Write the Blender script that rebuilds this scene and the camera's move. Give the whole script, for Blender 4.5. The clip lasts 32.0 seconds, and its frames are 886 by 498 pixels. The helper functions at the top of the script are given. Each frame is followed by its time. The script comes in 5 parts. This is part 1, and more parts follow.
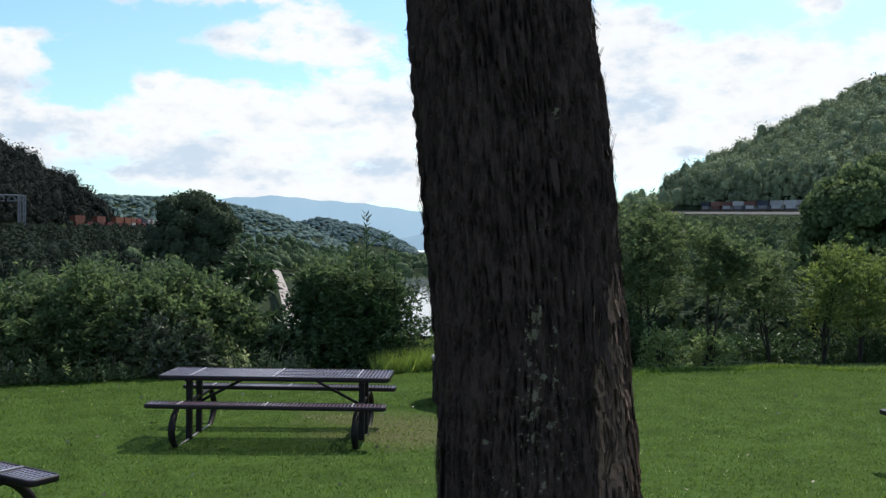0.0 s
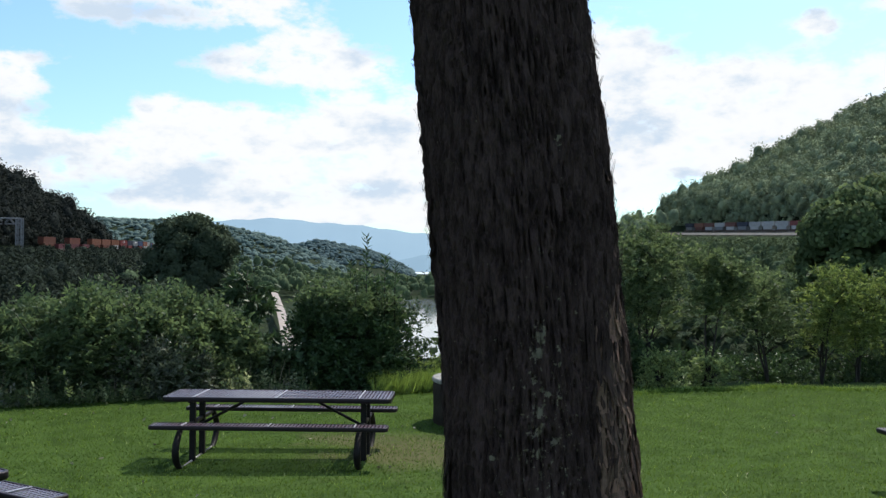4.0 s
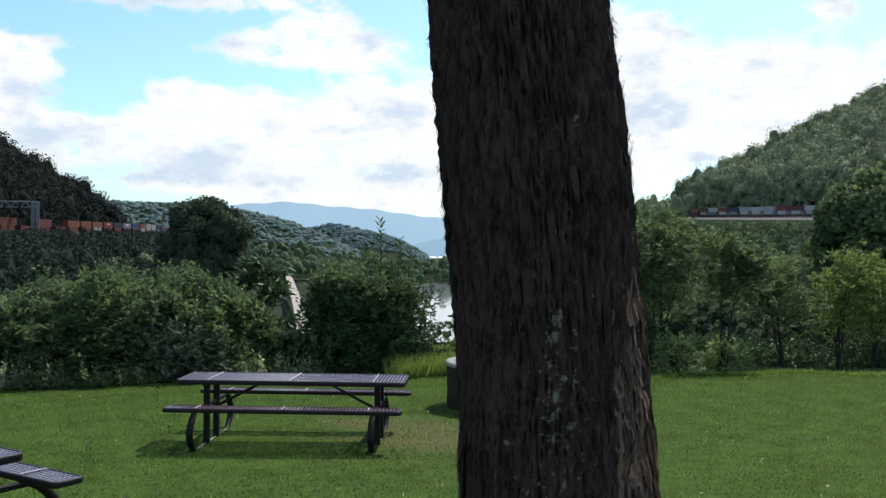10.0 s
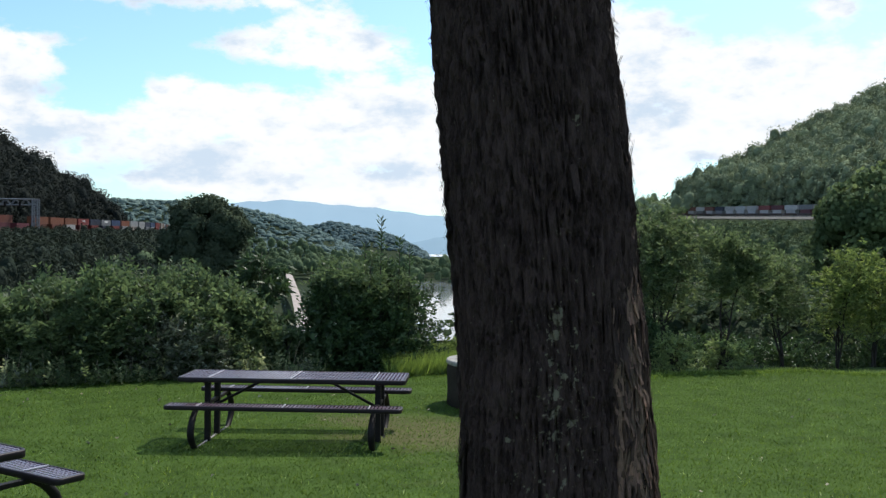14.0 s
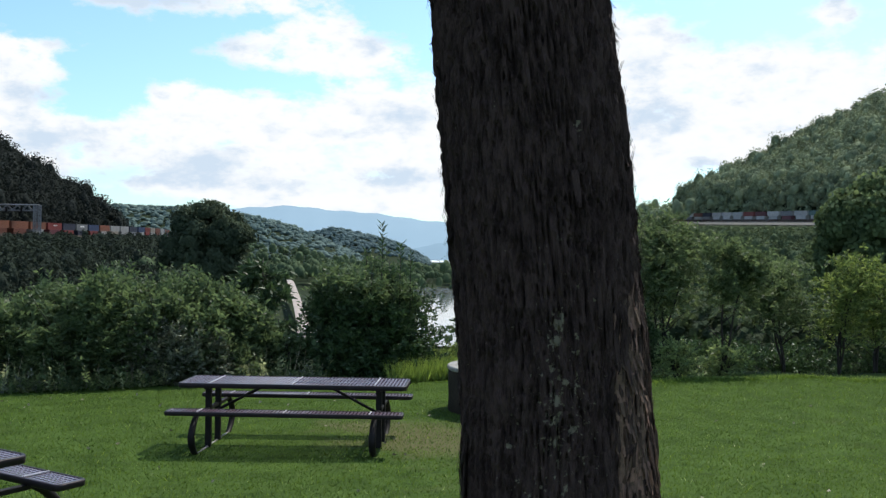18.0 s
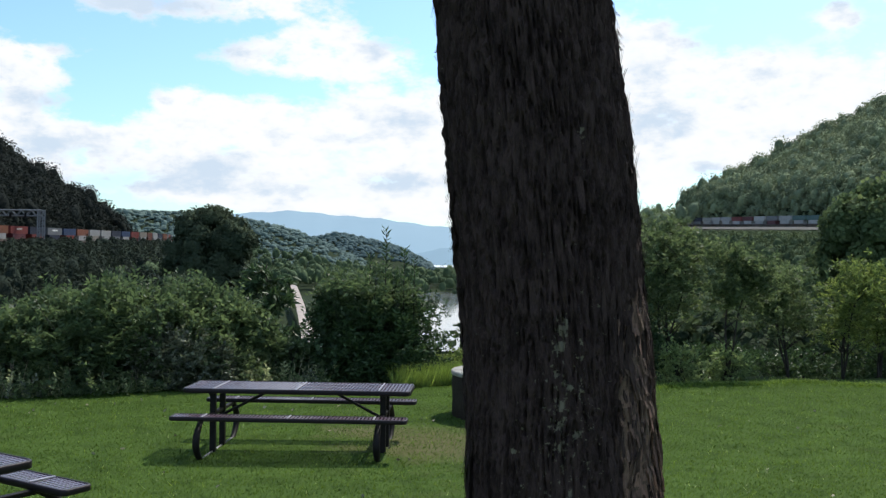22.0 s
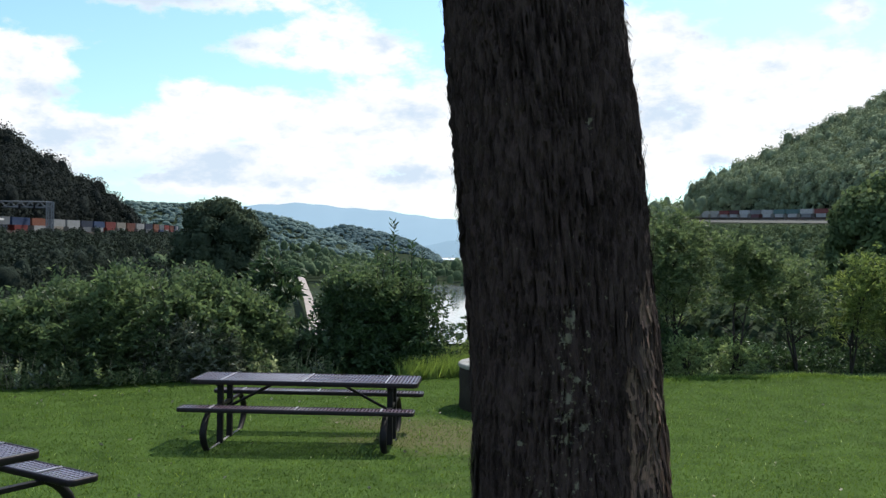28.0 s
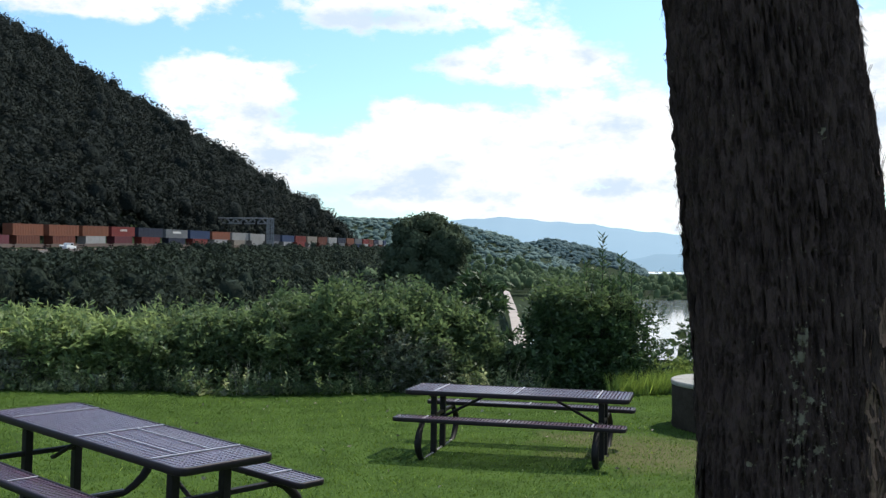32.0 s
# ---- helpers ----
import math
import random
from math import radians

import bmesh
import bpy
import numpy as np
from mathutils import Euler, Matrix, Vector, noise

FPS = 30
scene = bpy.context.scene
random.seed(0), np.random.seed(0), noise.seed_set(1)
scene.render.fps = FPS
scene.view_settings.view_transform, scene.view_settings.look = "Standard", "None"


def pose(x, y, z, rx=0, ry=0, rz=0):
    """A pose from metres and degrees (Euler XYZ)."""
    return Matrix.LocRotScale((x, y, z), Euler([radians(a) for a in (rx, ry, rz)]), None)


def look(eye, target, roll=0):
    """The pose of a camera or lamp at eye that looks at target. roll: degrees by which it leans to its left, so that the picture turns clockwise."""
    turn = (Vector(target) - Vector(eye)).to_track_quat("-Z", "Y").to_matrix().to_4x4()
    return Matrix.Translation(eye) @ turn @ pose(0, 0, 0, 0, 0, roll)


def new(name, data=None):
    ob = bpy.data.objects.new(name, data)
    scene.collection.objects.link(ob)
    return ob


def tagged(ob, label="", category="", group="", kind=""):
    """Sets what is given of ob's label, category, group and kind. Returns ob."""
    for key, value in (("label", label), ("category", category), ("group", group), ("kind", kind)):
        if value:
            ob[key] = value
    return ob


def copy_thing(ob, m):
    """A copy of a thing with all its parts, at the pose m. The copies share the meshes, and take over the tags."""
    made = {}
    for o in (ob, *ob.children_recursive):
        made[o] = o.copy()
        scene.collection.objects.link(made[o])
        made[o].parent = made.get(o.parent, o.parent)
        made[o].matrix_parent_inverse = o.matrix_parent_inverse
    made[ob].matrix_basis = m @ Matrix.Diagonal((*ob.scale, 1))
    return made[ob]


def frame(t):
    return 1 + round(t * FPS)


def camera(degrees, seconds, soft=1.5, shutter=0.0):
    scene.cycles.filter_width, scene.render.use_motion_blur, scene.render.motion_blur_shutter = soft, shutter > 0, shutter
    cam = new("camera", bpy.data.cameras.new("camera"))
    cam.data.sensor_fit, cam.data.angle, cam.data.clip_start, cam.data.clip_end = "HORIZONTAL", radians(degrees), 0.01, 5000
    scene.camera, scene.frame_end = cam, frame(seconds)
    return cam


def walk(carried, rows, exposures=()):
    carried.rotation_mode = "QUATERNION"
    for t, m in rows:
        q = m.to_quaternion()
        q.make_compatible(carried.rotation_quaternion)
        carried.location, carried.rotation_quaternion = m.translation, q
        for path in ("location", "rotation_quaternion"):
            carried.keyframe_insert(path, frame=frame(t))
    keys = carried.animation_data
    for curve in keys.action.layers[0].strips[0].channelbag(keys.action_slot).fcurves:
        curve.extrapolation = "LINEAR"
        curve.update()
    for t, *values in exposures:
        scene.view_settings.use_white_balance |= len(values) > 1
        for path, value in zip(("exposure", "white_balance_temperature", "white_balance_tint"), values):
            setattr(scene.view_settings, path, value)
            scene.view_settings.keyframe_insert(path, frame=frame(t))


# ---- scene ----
cam = camera(47.0, 32.0, 1.4)
PATH = [
    (0, 0.042, 0.091, 2.154, 89.805, -0.593, -0.715),
    (0.5, 0.062, 0.064, 2.159, 90.502, -1.128, -1.085),
    (1, 0.103, 0.042, 2.159, 90.815, -0.976, -0.774),
    (1.5, 0.108, 0.023, 2.155, 90.861, -1.526, 0.263),
    (2, 0.076, 0.002, 2.155, 90.918, -0.743, 0.381),
    (2.5, 0.047, -0.008, 2.154, 91.026, 0.022, 0.178),
    (3, 0.031, -0.008, 2.151, 90.895, -0.105, -0.113),
    (3.5, 0.016, -0.024, 2.154, 90.943, -0.294, -0.528),
    (5.5, -0.002, -0.048, 2.156, 91.209, -0.546, -1.144),
    (6, -0.003, -0.027, 2.154, 91.047, -0.470, -0.724),
    (6.5, -0.001, -0.005, 2.152, 90.924, -0.414, -0.402),
    (7, -0.002, -0.012, 2.153, 90.944, -0.604, -0.362),
    (7.5, -0.004, -0.014, 2.150, 90.853, -0.810, -0.358),
    (8, -0.004, -0.008, 2.150, 90.608, -0.816, -0.316),
    (8.5, -0.004, -0.000, 2.150, 90.464, -0.809, -0.178),
    (9, -0.004, -0.005, 2.150, 90.315, -0.793, -0.123),
    (9.5, 0.000, 0.004, 2.149, 90.194, -0.639, -0.038),
    (10, 0.002, 0.011, 2.148, 90.133, -0.559, -0.075),
    (10.5, 0.002, 0.018, 2.149, 90.003, -0.518, -0.143),
    (11, 0.001, 0.007, 2.149, 90.041, -0.454, -0.117),
    (11.5, 0.001, 0.003, 2.148, 90.109, -0.653, -0.107),
    (12, 0.000, 0.001, 2.148, 90.053, -0.616, -0.084),
    (12.5, -0.001, 0.007, 2.149, 90.129, -0.587, -0.034),
    (13, -0.000, 0.000, 2.150, 90.221, -0.568, -0.000),
    (13.5, -0.001, -0.010, 2.149, 90.241, -0.684, -0.082),
    (14, -0.003, -0.013, 2.149, 90.041, -0.666, -0.063),
    (14.5, -0.004, -0.008, 2.149, 90.113, -0.686, -0.125),
    (16.5, -0.004, -0.018, 2.149, 90.197, -0.620, -0.125),
    (17, -0.003, -0.013, 2.151, 90.242, -0.599, -0.075),
    (17.5, -0.002, -0.015, 2.150, 90.311, -0.563, -0.023),
    (18, -0.002, -0.008, 2.148, 90.365, -0.692, 0.004),
    (18.5, -0.005, -0.023, 2.150, 90.434, -0.617, 0.011),
    (19, -0.004, -0.027, 2.152, 90.518, -0.727, 0.104),
    (19.5, -0.004, -0.022, 2.152, 90.525, -0.605, 0.199),
    (20, -0.003, -0.018, 2.150, 90.453, -0.621, 0.258),
    (20.5, -0.001, -0.014, 2.150, 90.378, -0.516, 0.273),
    (21, -0.004, -0.023, 2.149, 90.361, -0.775, 0.240),
    (21.5, -0.003, -0.019, 2.150, 90.420, -0.563, 0.142),
    (22, -0.008, -0.033, 2.153, 90.637, -0.648, 0.192),
    (22.5, -0.006, -0.037, 2.152, 90.660, -0.742, 0.234),
    (23, -0.006, -0.022, 2.151, 90.493, -0.652, 0.340),
    (23.5, -0.006, -0.012, 2.148, 90.260, -0.788, 0.445),
    (24, -0.003, -0.014, 2.148, 90.169, -0.703, 0.426),
    (24.5, -0.003, -0.003, 2.148, 90.157, -0.641, 0.361),
    (25, -0.003, -0.010, 2.148, 90.104, -0.567, 0.471),
    (25.5, -0.005, -0.014, 2.150, 90.056, -0.806, 0.341),
    (27.5, -0.006, -0.018, 2.150, 90.206, -0.824, 0.623),
    (28, -0.004, -0.014, 2.148, 90.215, -0.803, 0.628),
    (28.5, -0.005, -0.022, 2.150, 90.283, -0.782, 0.566),
    (29, -0.003, -0.007, 2.147, 90.262, -0.602, 0.501),
    (29.5, -0.016, -0.004, 2.146, 90.126, -0.580, 0.779),
    (30, -0.024, 0.000, 2.148, 90.147, -0.780, 1.281),
    (30.5, -0.031, 0.007, 2.146, 90.104, -0.823, 1.719),
    (31, -0.048, -0.008, 2.150, 90.109, -1.018, 4.015),
    (31.5, -0.062, -0.017, 2.149, 90.393, -0.728, 8.400),
    (32, -0.066, -0.060, 2.151, 90.832, -0.802, 12.085),
]
EXPOSURES = [(0, -.11), (12, -.06), (20, -.07), (27, -.02), (32, .06)]
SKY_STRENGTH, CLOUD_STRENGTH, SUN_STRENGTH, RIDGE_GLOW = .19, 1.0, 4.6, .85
SKY_TINT = (.74, .95, 1.08, 1)
LEFT_SPEED, RIGHT_SPEED = 10.3, 6.5
walk(cam, [(t, pose(x, y, z, rx, ry, rz)) for t, x, y, z, rx, ry, rz in PATH], EXPOSURES)

# ---- world and sun ----
SUN_AZ, SUN_EL = 32.0, 50.0     # degrees: to the right of straight ahead, above the horizon


def add_node(nt, kind, **values):
    n = nt.nodes.new(kind)
    for k, v in values.items():
        if k == "operation":
            n.operation = v
        elif k == "data_type":
            n.data_type = v
        elif k == "blend_type":
            n.blend_type = v
        elif k == "sky_type":
            n.sky_type = v
        elif k == "sun_disc":
            n.sun_disc = v
        elif k == "sun_elevation":
            n.sun_elevation = v
        elif k == "sun_rotation":
            n.sun_rotation = v
        elif k == "air_density":
            n.air_density = v
        elif k == "dust_density":
            n.dust_density = v
        elif k == "ozone_density":
            n.ozone_density = v
        else:
            n.inputs[int(k[1:]) if k[0] == "i" and k[1:].isdigit() else k.replace("_", " ")].default_value = v
    return n


def mth(nt, op, a, b=None, c=None):
    n = nt.nodes.new("ShaderNodeMath")
    n.operation = op
    for i, v in enumerate((a, b, c)):
        if v is None:
            continue
        if isinstance(v, (int, float)):
            n.inputs[i].default_value = v
        else:
            nt.links.new(v, n.inputs[i])
    return n.outputs[0]


def smooth_range(nt, value, lo, hi):
    n = nt.nodes.new("ShaderNodeMapRange")
    n.interpolation_type = "SMOOTHSTEP"
    nt.links.new(value, n.inputs["Value"])
    n.inputs["From Min"].default_value, n.inputs["From Max"].default_value = lo, hi
    return n.outputs["Result"]


# clouds: azimuth (right of ahead), elevation, half width, half height in degrees, weight
CLOUDS = [
    (-15.4, 13.9, 5.6, 1.25, 1.25), (-10.0, 14.2, 3.4, .8, .9), (-27.5, 13.8, 3.6, 1.1, .95), (-23.6, 9.6, 3.5, 1.6, 1.2), (-25.5, 8.9, 2.6, 2.0, 1.0), (-7.4, 12.0, 2.5, 1.4, 1.15), (-9.8, 11.0, 3.2, .8, 1.0),
    (-5.2, 11.0, 3.2, 1.0, .9), (-14.2, 8.0, 2.2, 1.5, 1.0), (-9.5, 7.6, 3.0, 1.3, .95), (-4.2, 8.2, 2.6, 1.8, .95), (-20.5, 5.8, 5.5, 1.5, 1.0), (-12.5, 5.5, 5.5, 2.0, 1.1),
    (-25.5, 5.0, 4.0, 1.8, .9), (-5.0, 5.4, 5.0, 2.2, 1.1), (.5, 7.0, 4.0, 3.0, 1.1), (-8.0, 3.4, 12.0, 1.1, .75), (3.5, 4.0, 6.0, 2.6, 1.0),
    (10.3, 10.5, 2.6, 3.0, 1.2), (11.5, 7.0, 4.0, 3.0, 1.1), (15.5, 8.6, 3.4, 2.4, 1.2), (19.0, 7.6, 4.0, 3.0, 1.2), (23.5, 9.0, 3.6, 2.6, 1.1), (20.8, 12.7, 1.3, .8, .85), (24.8, 13.6, 1.8, .7, .8),
    (26.0, 5.0, 6.0, 3.0, 1.0), (-33.5, 13.8, 5.0, 1.5, .9), (-36.0, 8.5, 5.0, 2.0, .9), (34.0, 10.0, 6.0, 3.0, 1.0), (5.0, 20.0, 9.0, 2.2, .9), (-22.0, 20.0, 10.0, 2.4, .9), (28.0, 22.0, 10.0, 3.5, .9),
    # high clouds out of view, added to brighten the glare on the tables
    (-10.0, 27.0, 14.0, 4.0, .9), (14.0, 31.0, 14.0, 4.5, .95), (34.0, 40.0, 20.0, 8.0, 1.0), (-30.0, 36.0, 16.0, 5.0, .8),
]
# blue-grey undersides, in the same terms
SHADES = [
    (12.0, 7.7, 1.7, 1.0, .9), (14.2, 5.1, 1.4, .7, .8), (17.5, 7.0, 2.0, .4, .35), (-3.2, 4.4, 2.1, .5, 1.0), (-5.4, 6.7, 1.3, .35, .6), (-12.0, 5.7, 1.6, .3, .7), (-12.6, 4.8, 3.2, .5, .6), (-20.5, 5.7, 3.0, .9, .7),
    (-16.7, 4.1, 5.0, .6, .7), (-8.9, 3.8, 3.2, .5, .6), (-7.0, 8.6, 1.6, .4, .5), (-2.0, 7.9, 1.7, .7, .6), (-22.7, 8.2, 2.2, .6, .7), (-16.0, 13.5, 4.2, .65, 1.15), (-4.2, 11.8, 1.4, .4, .5), (-10.5, 11.2, 2.5, .35, .5),
    (-28.0, 4.5, 3.0, .7, .6), (-31.0, 6.5, 3.0, .5, .6), (25.0, 7.5, 3.0, .6, .5),
]


def build_world():
    w = bpy.data.worlds.new("sky")
    scene.world = w
    w.use_nodes = True
    nt = w.node_tree
    nt.nodes.clear()
    sky = add_node(nt, "ShaderNodeTexSky", sky_type="NISHITA", sun_disc=False, sun_elevation=radians(SUN_EL), sun_rotation=radians(SUN_AZ), air_density=1.0, dust_density=1.0, ozone_density=1.5)
    co = nt.nodes.new("ShaderNodeTexCoord")
    sep = nt.nodes.new("ShaderNodeSeparateXYZ")
    nt.links.new(co.outputs["Generated"], sep.inputs[0])
    x, y, z = sep.outputs
    # billow: noise that bends the outlines
    squash = add_node(nt, "ShaderNodeVectorMath", operation="MULTIPLY")
    squash.inputs[1].default_value = (1, 1, 1.9)
    nt.links.new(co.outputs["Generated"], squash.inputs[0])
    big = add_node(nt, "ShaderNodeTexNoise", Scale=14.0, Detail=7.0, Roughness=.58)
    nt.links.new(squash.outputs[0], big.inputs["Vector"])
    fine = add_node(nt, "ShaderNodeTexNoise", Scale=38.0, Detail=6.0, Roughness=.6)
    nt.links.new(squash.outputs[0], fine.inputs["Vector"])
    n1 = mth(nt, "SUBTRACT", big.outputs["Fac"], .5)
    n2 = mth(nt, "SUBTRACT", fine.outputs["Fac"], .5)
    az = mth(nt, "MULTIPLY", mth(nt, "ARCTAN2", x, y), 57.2958)
    el = mth(nt, "MULTIPLY", mth(nt, "ARCSINE", z), 57.2958)
    def patches(rows):
        total = None
        for a, e, sa, se, wt in rows:
            u = mth(nt, "POWER", mth(nt, "DIVIDE", mth(nt, "ABSOLUTE", mth(nt, "SUBTRACT", az, a)), sa), 2.0)
            v = mth(nt, "POWER", mth(nt, "DIVIDE", mth(nt, "ABSOLUTE", mth(nt, "SUBTRACT", el, e)), se), 2.0)
            d = mth(nt, "MULTIPLY", mth(nt, "EXPONENT", mth(nt, "MULTIPLY", mth(nt, "ADD", u, v), -1.0)), wt)
            total = d if total is None else mth(nt, "ADD", total, d)
        return total
    total = patches(CLOUDS)
    # the sky out of sight: broken cloud all round
    wide = mth(nt, "MULTIPLY", smooth_range(nt, mth(nt, "ABSOLUTE", az), 40, 70), .45)
    total = mth(nt, "ADD", mth(nt, "MINIMUM", total, .86), wide)
    dens = mth(nt, "ADD", total, mth(nt, "ADD", mth(nt, "MULTIPLY", n1, 1.5), mth(nt, "MULTIPLY", n2, 1.1)))
    mask = smooth_range(nt, dens, .34, .80)
    # grey undersides in the thick parts
    soft = add_node(nt, "ShaderNodeTexNoise", Scale=8.0, Detail=6.0, Roughness=.6)
    shift = add_node(nt, "ShaderNodeVectorMath", operation="ADD")
    shift.inputs[1].default_value = (3.1, 1.7, .4)
    nt.links.new(squash.outputs[0], shift.inputs[0])
    nt.links.new(shift.outputs[0], soft.inputs["Vector"])
    low = mth(nt, "MULTIPLY", smooth_range(nt, soft.outputs["Fac"], .45, .68), .34)
    shade = smooth_range(nt, mth(nt, "ADD", mth(nt, "ADD", patches(SHADES), low), mth(nt, "ADD", mth(nt, "MULTIPLY", n1, 2.0), mth(nt, "MULTIPLY", n2, 1.9))), .05, 1.05)
    ramp = add_node(nt, "ShaderNodeMix", data_type="RGBA")
    ramp.inputs[6].default_value, ramp.inputs[7].default_value = (1.05, 1.07, 1.09, 1), (.68, .81, .96, 1)
    nt.links.new(shade, ramp.inputs[0])
    bg_sky = add_node(nt, "ShaderNodeBackground", Strength=SKY_STRENGTH)
    tint = add_node(nt, "ShaderNodeMix", data_type="RGBA", blend_type="MULTIPLY")
    tint.inputs[0].default_value, tint.inputs[7].default_value = 1.0, SKY_TINT
    nt.links.new(sky.outputs[0], tint.inputs[6])
    nt.links.new(tint.outputs[2], bg_sky.inputs[0])
    bg_cloud = add_node(nt, "ShaderNodeBackground", Strength=CLOUD_STRENGTH)
    nt.links.new(ramp.outputs[2], bg_cloud.inputs[0])
    mix = nt.nodes.new("ShaderNodeMixShader")
    nt.links.new(mask, mix.inputs[0])
    nt.links.new(bg_sky.outputs[0], mix.inputs[1])
    nt.links.new(bg_cloud.outputs[0], mix.inputs[2])
    out = nt.nodes.new("ShaderNodeOutputWorld")
    nt.links.new(mix.outputs[0], out.inputs[0])


build_world()
lamp = bpy.data.lights.new("sun", "SUN")
lamp.energy, lamp.angle, lamp.color = SUN_STRENGTH, radians(.55), (1, .95, .86)
sun_dir = Vector((math.sin(radians(SUN_AZ)) * math.cos(radians(SUN_EL)), math.cos(radians(SUN_AZ)) * math.cos(radians(SUN_EL)), math.sin(radians(SUN_EL))))
new("sun", lamp).matrix_world = look(sun_dir * 50, (0, 0, 0))


# ---- materials ----
def material(name, colour, colour2=None, rough=.7, metal=0.0, scale=6.0, island=0.0, bump=0.0, bump_scale=40.0, through_light=0.0, stretch=(1, 1, 1), spec=.5, random=0.0, lo=.38, hi=.66, deep=.02):
    """Two colours mixed by noise at two scales, with fine relief; island and random vary the value from piece to piece; through_light lets light through (leaves)."""
    m = bpy.data.materials.new(name)
    m.use_nodes = True
    nt = m.node_tree
    p = nt.nodes["Principled BSDF"]
    co = nt.nodes.new("ShaderNodeTexCoord")
    mp = nt.nodes.new("ShaderNodeMapping")
    mp.inputs["Scale"].default_value = stretch
    nt.links.new(co.outputs["Object"], mp.inputs[0])
    a = add_node(nt, "ShaderNodeTexNoise", Scale=scale, Detail=5.0, Roughness=.6)
    b = add_node(nt, "ShaderNodeTexNoise", Scale=scale * 9, Detail=3.0, Roughness=.6)
    nt.links.new(mp.outputs[0], a.inputs["Vector"])
    nt.links.new(mp.outputs[0], b.inputs["Vector"])
    f = smooth_range(nt, mth(nt, "ADD", mth(nt, "MULTIPLY", a.outputs["Fac"], .65), mth(nt, "MULTIPLY", b.outputs["Fac"], .35)), lo, hi)
    mix = add_node(nt, "ShaderNodeMix", data_type="RGBA")
    mix.inputs[6].default_value = (*colour, 1)
    mix.inputs[7].default_value = (*(colour2 or [c * .6 for c in colour]), 1)
    nt.links.new(f, mix.inputs[0])
    col = mix.outputs[2]
    for amount, node_name, socket in ((island, "ShaderNodeNewGeometry", "Random Per Island"), (random, "ShaderNodeObjectInfo", "Random")):
        if amount:
            g = nt.nodes.new(node_name)
            hsv = nt.nodes.new("ShaderNodeHueSaturation")
            nt.links.new(mth(nt, "MULTIPLY_ADD", g.outputs[socket], amount * 2, 1 - amount), hsv.inputs["Value"])
            nt.links.new(mth(nt, "MULTIPLY_ADD", g.outputs[socket], -.05 * amount, .5 + .025 * amount), hsv.inputs["Hue"])
            nt.links.new(col, hsv.inputs["Color"])
            col = hsv.outputs[0]
    nt.links.new(col, p.inputs["Base Color"])
    p.inputs["Roughness"].default_value, p.inputs["Metallic"].default_value = rough, metal
    p.inputs["Specular IOR Level"].default_value = spec
    if bump:
        c = add_node(nt, "ShaderNodeTexNoise", Scale=bump_scale, Detail=4.0, Roughness=.65)
        nt.links.new(mp.outputs[0], c.inputs["Vector"])
        bn = add_node(nt, "ShaderNodeBump", Strength=bump, Distance=deep)
        nt.links.new(c.outputs["Fac"], bn.inputs["Height"])
        nt.links.new(bn.outputs[0], p.inputs["Normal"])
    if through_light:
        tr = nt.nodes.new("ShaderNodeBsdfTranslucent")
        bright = nt.nodes.new("ShaderNodeHueSaturation")
        bright.inputs["Value"].default_value, bright.inputs["Saturation"].default_value, bright.inputs["Hue"].default_value = 1.5, 1.1, .48
        nt.links.new(col, bright.inputs["Color"])
        nt.links.new(bright.outputs[0], tr.inputs[0])
        ms = add_node(nt, "ShaderNodeMixShader", i0=through_light)
        nt.links.new(p.outputs[0], ms.inputs[1])
        nt.links.new(tr.outputs[0], ms.inputs[2])
        nt.links.new(ms.outputs[0], nt.nodes["Material Output"].inputs[0])
    return m


LEAF_BUSH = material("bush_leaf", (.110, .162, .072), (.060, .097, .047), rough=.55, scale=1.2, island=.42, through_light=.44, spec=.3)
LEAF_PALE = material("pale_leaf", (.205, .275, .115), (.125, .185, .080), rough=.55, scale=1.2, island=.42, through_light=.44, spec=.3)
LEAF_DARK = material("dark_leaf", (.056, .100, .040), (.034, .066, .028), rough=.5, scale=1.5, island=.5, through_light=.26, spec=.3)
LEAF_OLIVE = material("olive_leaf", (.125, .175, .078), (.074, .112, .054), rough=.55, scale=1.2, island=.42, through_light=.46, spec=.25)
LEAF_SILVER = material("grey_green_leaf", (.160, .182, .120), (.094, .112, .074), rough=.42, scale=2.0, island=.55, through_light=.28, spec=.5)
LEAF_YOUNG = material("yellow_green_leaf", (.150, .210, .066), (.100, .150, .050), rough=.6, scale=1.5, island=.4, through_light=.46, spec=.22)
# bank below the left track: cloud shade is put into the dark leaf colour
WOOD_NEAR = material("shaded_bank_leaf", (.042, .057, .041), (.022, .033, .025), rough=.8, scale=.12, island=.26, through_light=.12, spec=.04, bump=1.0, bump_scale=2.6, deep=.7)
SLOPE_LEAF = material("slope_leaf", (.072, .104, .050), (.040, .064, .032), rough=.75, scale=.5, island=.3, through_light=.25, spec=.06, bump=1.0, bump_scale=5, deep=.3)
WOOD_TREE = material("dark_tree_leaf", (.084, .112, .068), (.050, .074, .046), rough=.8, scale=.2, island=.16, through_light=.18, spec=.04, bump=.8, bump_scale=2.4, deep=.5)
TREE_LEAF = material("tree_leaf", (.150, .210, .092), (.092, .138, .064), rough=.75, scale=.8, island=.25, through_light=.36, spec=.05, bump=.6, bump_scale=6, deep=.2)
